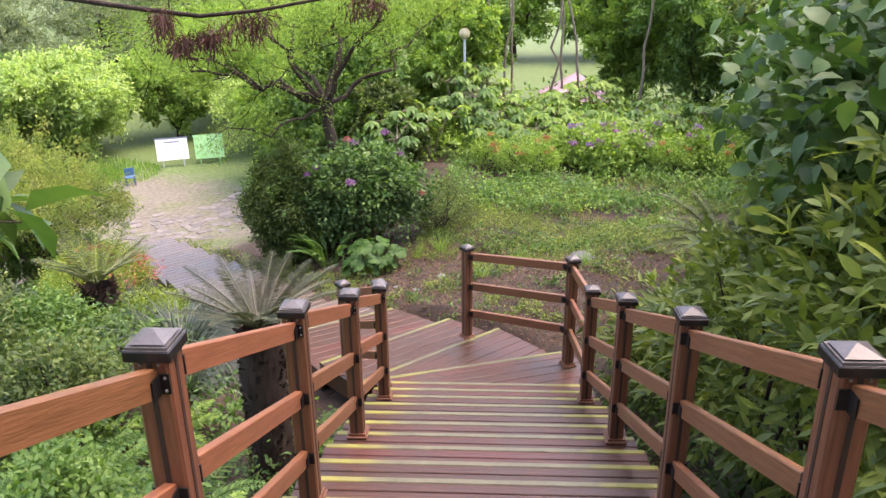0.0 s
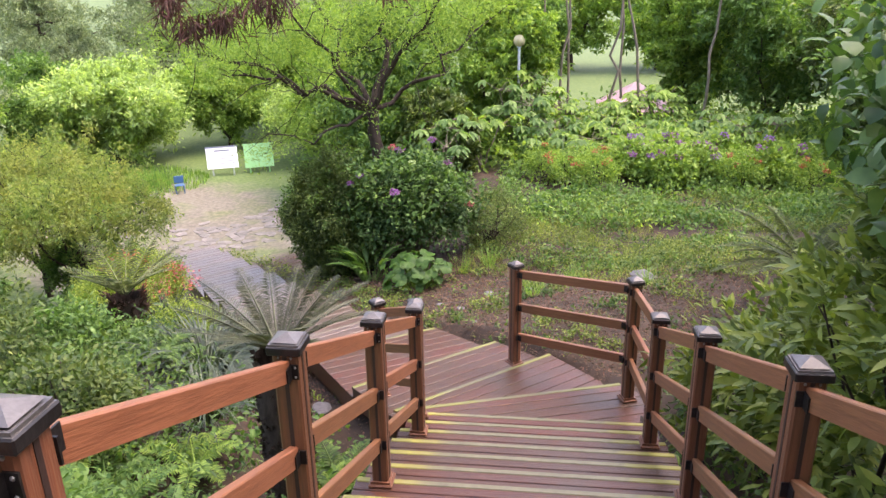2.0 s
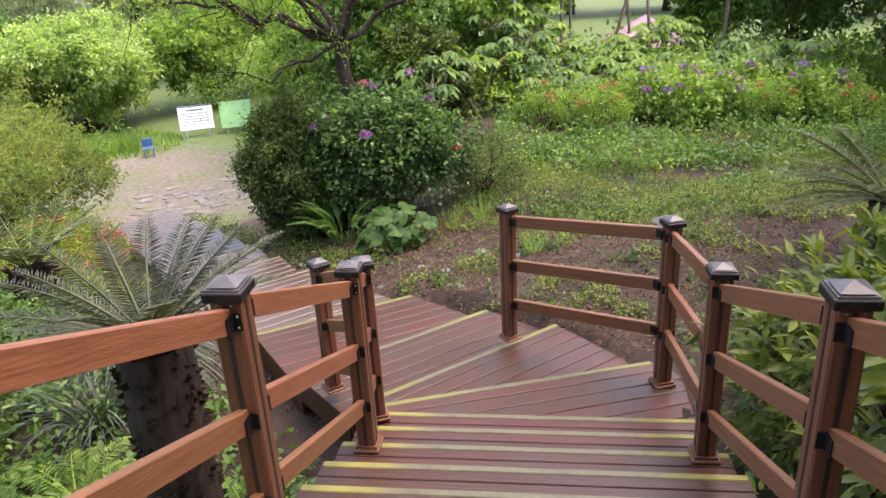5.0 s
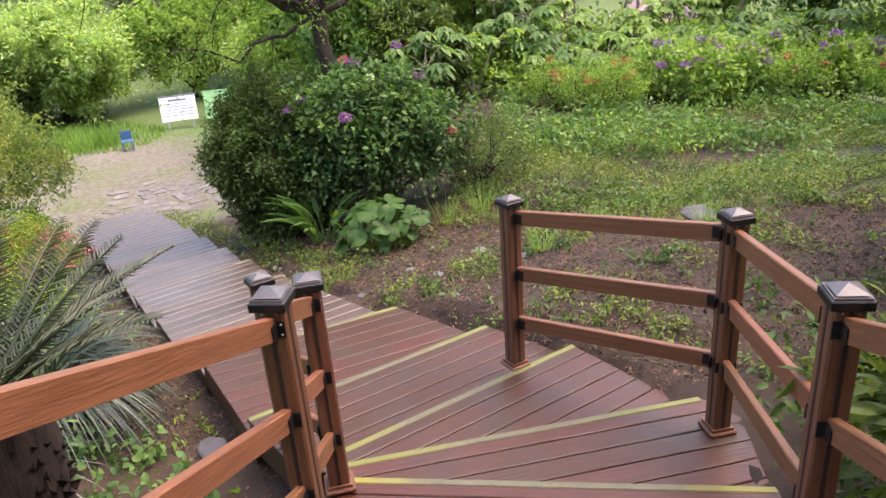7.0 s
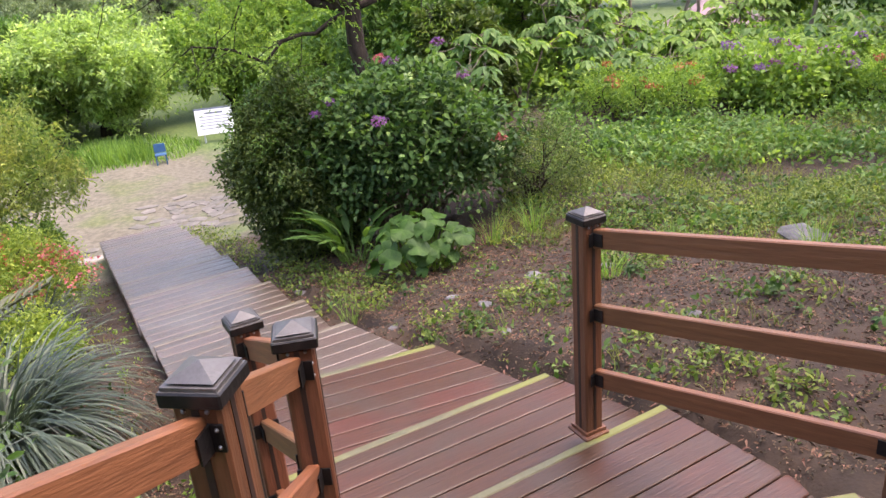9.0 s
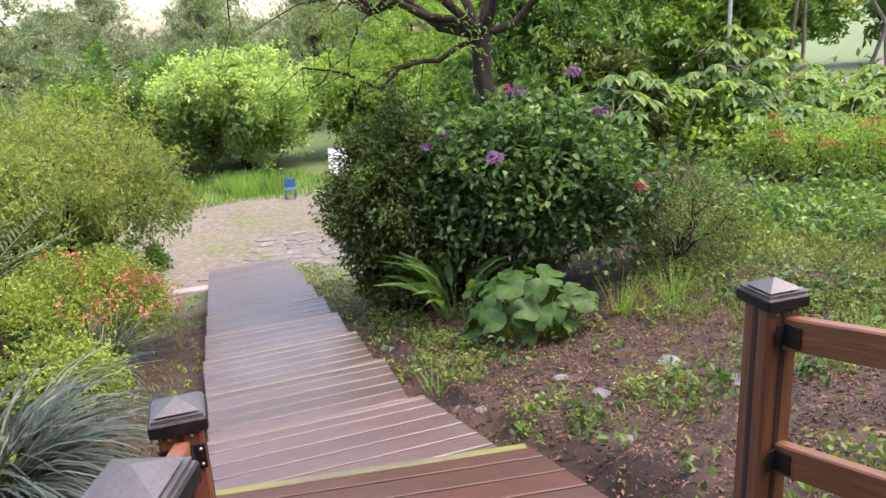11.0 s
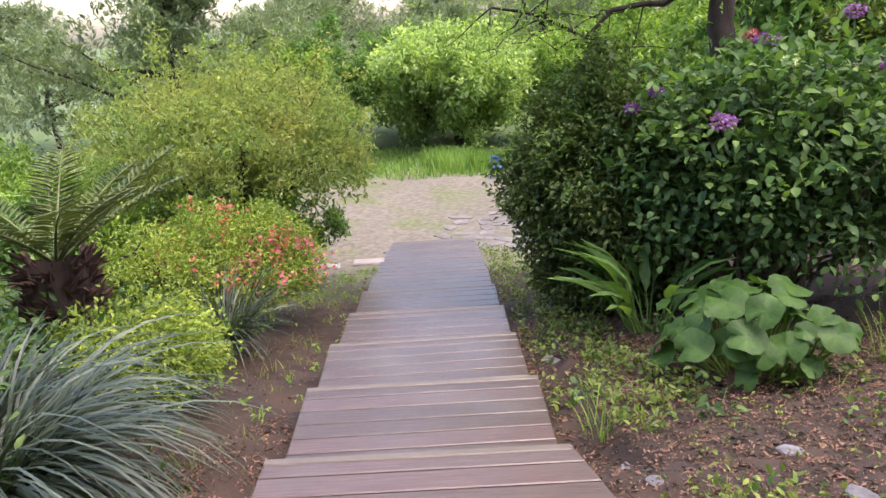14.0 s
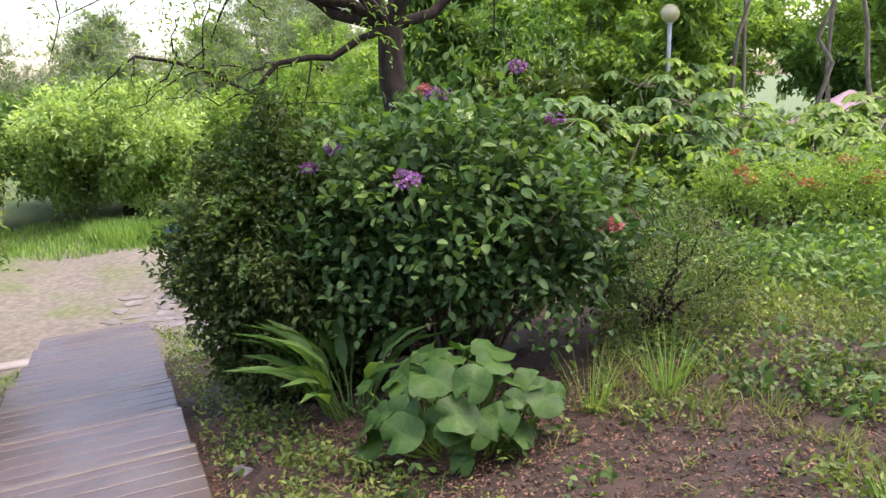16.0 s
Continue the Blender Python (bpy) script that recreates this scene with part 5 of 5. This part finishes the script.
for x, y in ((0.6, 17.4), (1.0, 17.9), (2.1, 17.2), (2.5, 18.4), (0.1, 18.0), (4.6, 16.8), (3.2, 17.0)):
    z0 = float(land(x, y))
    v, f = tube(bent((x, y, z0 - 0.05), (x + rng.normal(0, 0.35), y, z0 + 4.6), 0, 0.015, 8), np.linspace(0.05, 0.03, 8), 6)
    tagged(solid("sapling_trunk", v, f, pale_bark), "slender pale tree trunk in the thicket", "tree trunk", "slender trunks")


# ---- things at the clearing ----
def notice_board(at, turn, w, h, foot, panel, label, header):
    z0 = float(land(*at))
    th = thing("notice_board", label, "sign", at=(at[0], at[1], z0))
    th.rotation_euler = (0, 0, radians(turn))
    tilt = Matrix.Translation((0, 0, foot)) @ Matrix.Rotation(radians(-18), 4, "X")
    bm = box_bm(w, 0.03, h, 0.004)
    ob = part("panel", bm, panel, th)
    ob.matrix_basis = tilt
    bm = box_bm(w + 0.05, 0.05, 0.05, 0.006)
    ob = part("top_frame", bm, bar_mat if header else panel, th)
    ob.matrix_basis = tilt @ Matrix.Translation((0, 0, h))
    for s in (-1, 1):
        bm = box_bm(0.05, 0.05, foot + 0.25, 0.006)
        ob = part("leg", bm, steel_mat if header else green_paint, th)
        ob.matrix_basis = Matrix.Translation((s * w * 0.33, 0.05, -0.1))
    if header:
        for k in range(6):
            bm = box_bm(w * (0.8 if k else 0.5), 0.004, 0.018 if k else 0.05, 0)
            ob = part("text_line", bm, bar_mat, th)
            ob.matrix_basis = tilt @ Matrix.Translation((0, -0.018, h * (0.82 - 0.12 * k)))


notice_board((-10.75, 18.6), 24, 1.05, 0.72, 0.25, white_paint, "white information board on steel legs across the clearing", True)
notice_board((-9.7, 19.3), 22, 1.0, 0.80, 0.2, green_paint, "green information board beside the white one", False)


def garden_chair(at, turn):
    z0 = float(land(*at))
    th = thing("garden_chair", "small blue plastic chair at the edge of the lawn", "chair", at=(at[0], at[1], z0))
    th.rotation_euler = (0, 0, radians(turn))
    th.scale = (0.7, 0.7, 0.7)
    for name, sx, sy, sz, loc, m in (("seat", 0.42, 0.42, 0.04, (0, 0, 0.36), blue_plastic), ("backrest", 0.42, 0.03, 0.34, (0, 0.2, 0.42), blue_plastic)):
        ob = part(name, box_bm(sx, sy, sz, 0.012), m, th)
        ob.location = loc
    for a in (-1, 1):
        for b in (-1, 1):
            ob = part("leg", box_bm(0.04, 0.04, 0.37, 0.006), blue_plastic, th)
            ob.location = (a * 0.18, b * 0.18, 0)


garden_chair((-11.3, 16.4), 30)


def iris_bed(label, at, n, rad, length):
    a, rr = rng.random(n) * 6.283, rad * np.sqrt(rng.random(n))
    x, y = at[0] + np.cos(a) * rr, at[1] + np.sin(a) * rr * 0.6
    P = np.stack([x, y, land(x, y)], 1)
    D = np.stack([rng.normal(0, 0.2, n), rng.normal(0, 0.2, n), np.ones(n)], 1)
    V, F = blades(P, D, length * rng.uniform(0.6, 1.1, n), 0.03, 0.5, 4)
    tagged(solid("iris_leaves", V, F, grass_mat), label, "plants", kind="stuff")


iris_bed("bed of upright bright green iris leaves", (-12.9, 16.9), 700, 1.0, 0.65)
iris_bed("rough grass behind the clearing", (-14.5, 17.5), 3600, 3.6, 0.22)
for at, n, l in (((0.0, 4.6), 50, 0.3), ((-0.75, 6.5), 60, 0.45), ((0.6, 5.4), 60, 0.3), ((-2.3, 4.6), 40, 0.22), ((1.6, 4.6), 50, 0.3), ((-1.2, 6.3), 40, 0.4)):
    grass_clump("thin tuft of grass on the soil", at, n, l, 0.006, grass_mat, 0.1, 0.5, 1.0, seg=5)


def globe_lamp(at, h):
    z0 = float(land(*at))
    th = thing("garden_lamp", "garden lamp with a cream globe on a steel pole", "lamp", at=(at[0], at[1], z0))
    solid("pole", *tube([(0, 0, 0), (0, 0, h * 0.5), (0, 0, h)], [0.05, 0.04, 0.04], 10), steel_mat, th, smooth=True)
    bm = bmesh.new()
    bmesh.ops.create_uvsphere(bm, u_segments=20, v_segments=12, radius=0.17)
    for f in bm.faces:
        f.smooth = True
    ob = part("globe", bm, globe_mat, th, "cream glass globe")
    ob.location = (0, 0, h + 0.15)
    ob = part("collar", box_bm(0.12, 0.12, 0.05, 0.01), steel_mat, th)
    ob.location = (0, 0, h - 0.03)


globe_lamp((-0.55, 16.4), 2.9)


def garden_roof(at, w, h):
    z0 = float(land(*at))
    th = thing("pavilion", "small low shelter with a dull pink roof beyond the bank", "building", at=(at[0], at[1], z0))
    bm = bmesh.new()
    bmesh.ops.create_cone(bm, cap_ends=True, segments=4, radius1=w * 0.75, radius2=0.05, depth=h * 0.5, matrix=Matrix.Translation((0, 0, h * 0.75)) @ Matrix.Rotation(math.pi / 4, 4, "Z"))
    part("roof", bm, roof_mat, th)
    for s in (-1, 1):
        for t in (-1, 1):
            ob = part("post", box_bm(0.09, 0.09, h * 0.52, 0.01), pale_bark, th)
            ob.location = (s * w * 0.42, t * w * 0.42, 0)


garden_roof((3.1, 19.0), 2.2, 1.55)
for x, y, top, r, m in ((-11.8, 6.2, -0.7, 1.2, fresh_leaf), (-13.0, 8.0, -0.5, 1.4, mid_leaf), (-9.2, 4.4, -0.6, 0.9, mid_leaf), (-15.5, 6.5, -0.2, 1.6, fresh_leaf)):
    blob_tree("leafy green bush in the flower bed", (x, y), top, r, m, 200, 28, 0.10, 0.05, low=0.1, name="bush")
# flat stones across the clearing
for k in range(110):
    t = rng.random()
    x, y = -8.6 + 2.4 * t + rng.normal(0, 0.75), 11.3 + 4.6 * t + rng.normal(0, 0.6)
    bm = bmesh.new()
    n = int(rng.integers(6, 9))
    ring = [(math.cos(6.283 * i / n) * rng.uniform(0.10, 0.30), math.sin(6.283 * i / n) * rng.uniform(0.08, 0.20)) for i in range(n)]
    v, f = slab(ring, 0.06)
    ob = solid("flagstone", v, f, flag_mat)
    ob.location = (x, y, float(land(x, y)) + 0.012)
    ob.rotation_euler = (0, 0, rng.random() * 6)
    tagged(ob, "flat grey flagstone set in the gravel", "stone", "flagstones of the clearing")
# unseen tall trees behind and beside the head of the stairs, added to shade them
for x, y, top, r in ((-4.5, -9.5, 9.5, 3.6), (4.5, -9.0, 9.5, 3.6), (0.5, -12.5, 10, 4.0), (6.2, -3.5, 8.5, 3.0)):
    blob_tree("unseen tall tree added to shade the stairs", (x, y), top, r, dark_leaf, 240, 26, 0.3, 0.2, low=0.5, name="shade_tree")
# leaves close to the stairs' head, and the drooping needles overhead
hanging_sprig("large dark leaves hanging beside the head of the stairs", (-2.5, -3.7, 3.3), [(-1.5, -3.87, 3.05), (-1.65, -3.75, 3.3), (-1.7, -3.7, 2.85), (-2.0, -3.1, 2.75)], mulberry_leaf, 0.26, 0.55, 2, 0.04)


def needle_branch(label, points, r, tufts):
    """A dark bare branch overhead with drooping tufts of brown needles."""
    a = np.asarray(points[0], float)
    th = thing("conifer_branch", label, "branch", at=a)
    solid("limb", *(lambda vf: (vf[0] - a, vf[1]))(tube(np.asarray(points, float), np.linspace(r, r * 0.4, len(points)), 7)), bark_mat, th)
    P = []
    for t in tufts:
        P += list(np.asarray(t, float) + rng.normal(0, 0.055, (7, 3)))
    P = np.array(P)
    V, F = crown_leaves(P, np.tile((0, 0, -1.0), (len(P), 1)), 34, 0.03, 0.12, 0.010, droop=0.05, out=0.7, jitter=0.55)
    solid("needles", V - a, F, needle_red, th)


needle_branch("dark conifer branch overhead with drooping brown needle tufts",
              [(-5.5, -0.3, 3.85), (-3.4, -0.6, 3.68), (-2.5, -0.72, 3.56), (-2.0, -0.75, 3.50), (-1.6, -0.7, 3.53), (-0.8, -0.5, 3.66)], 0.024,
              [(-2.08, -0.75, 3.36), (-1.93, -0.72, 3.30), (-1.62, -0.7, 3.47), (-2.25, -0.78, 3.48), (-0.88, -0.5, 3.60)])
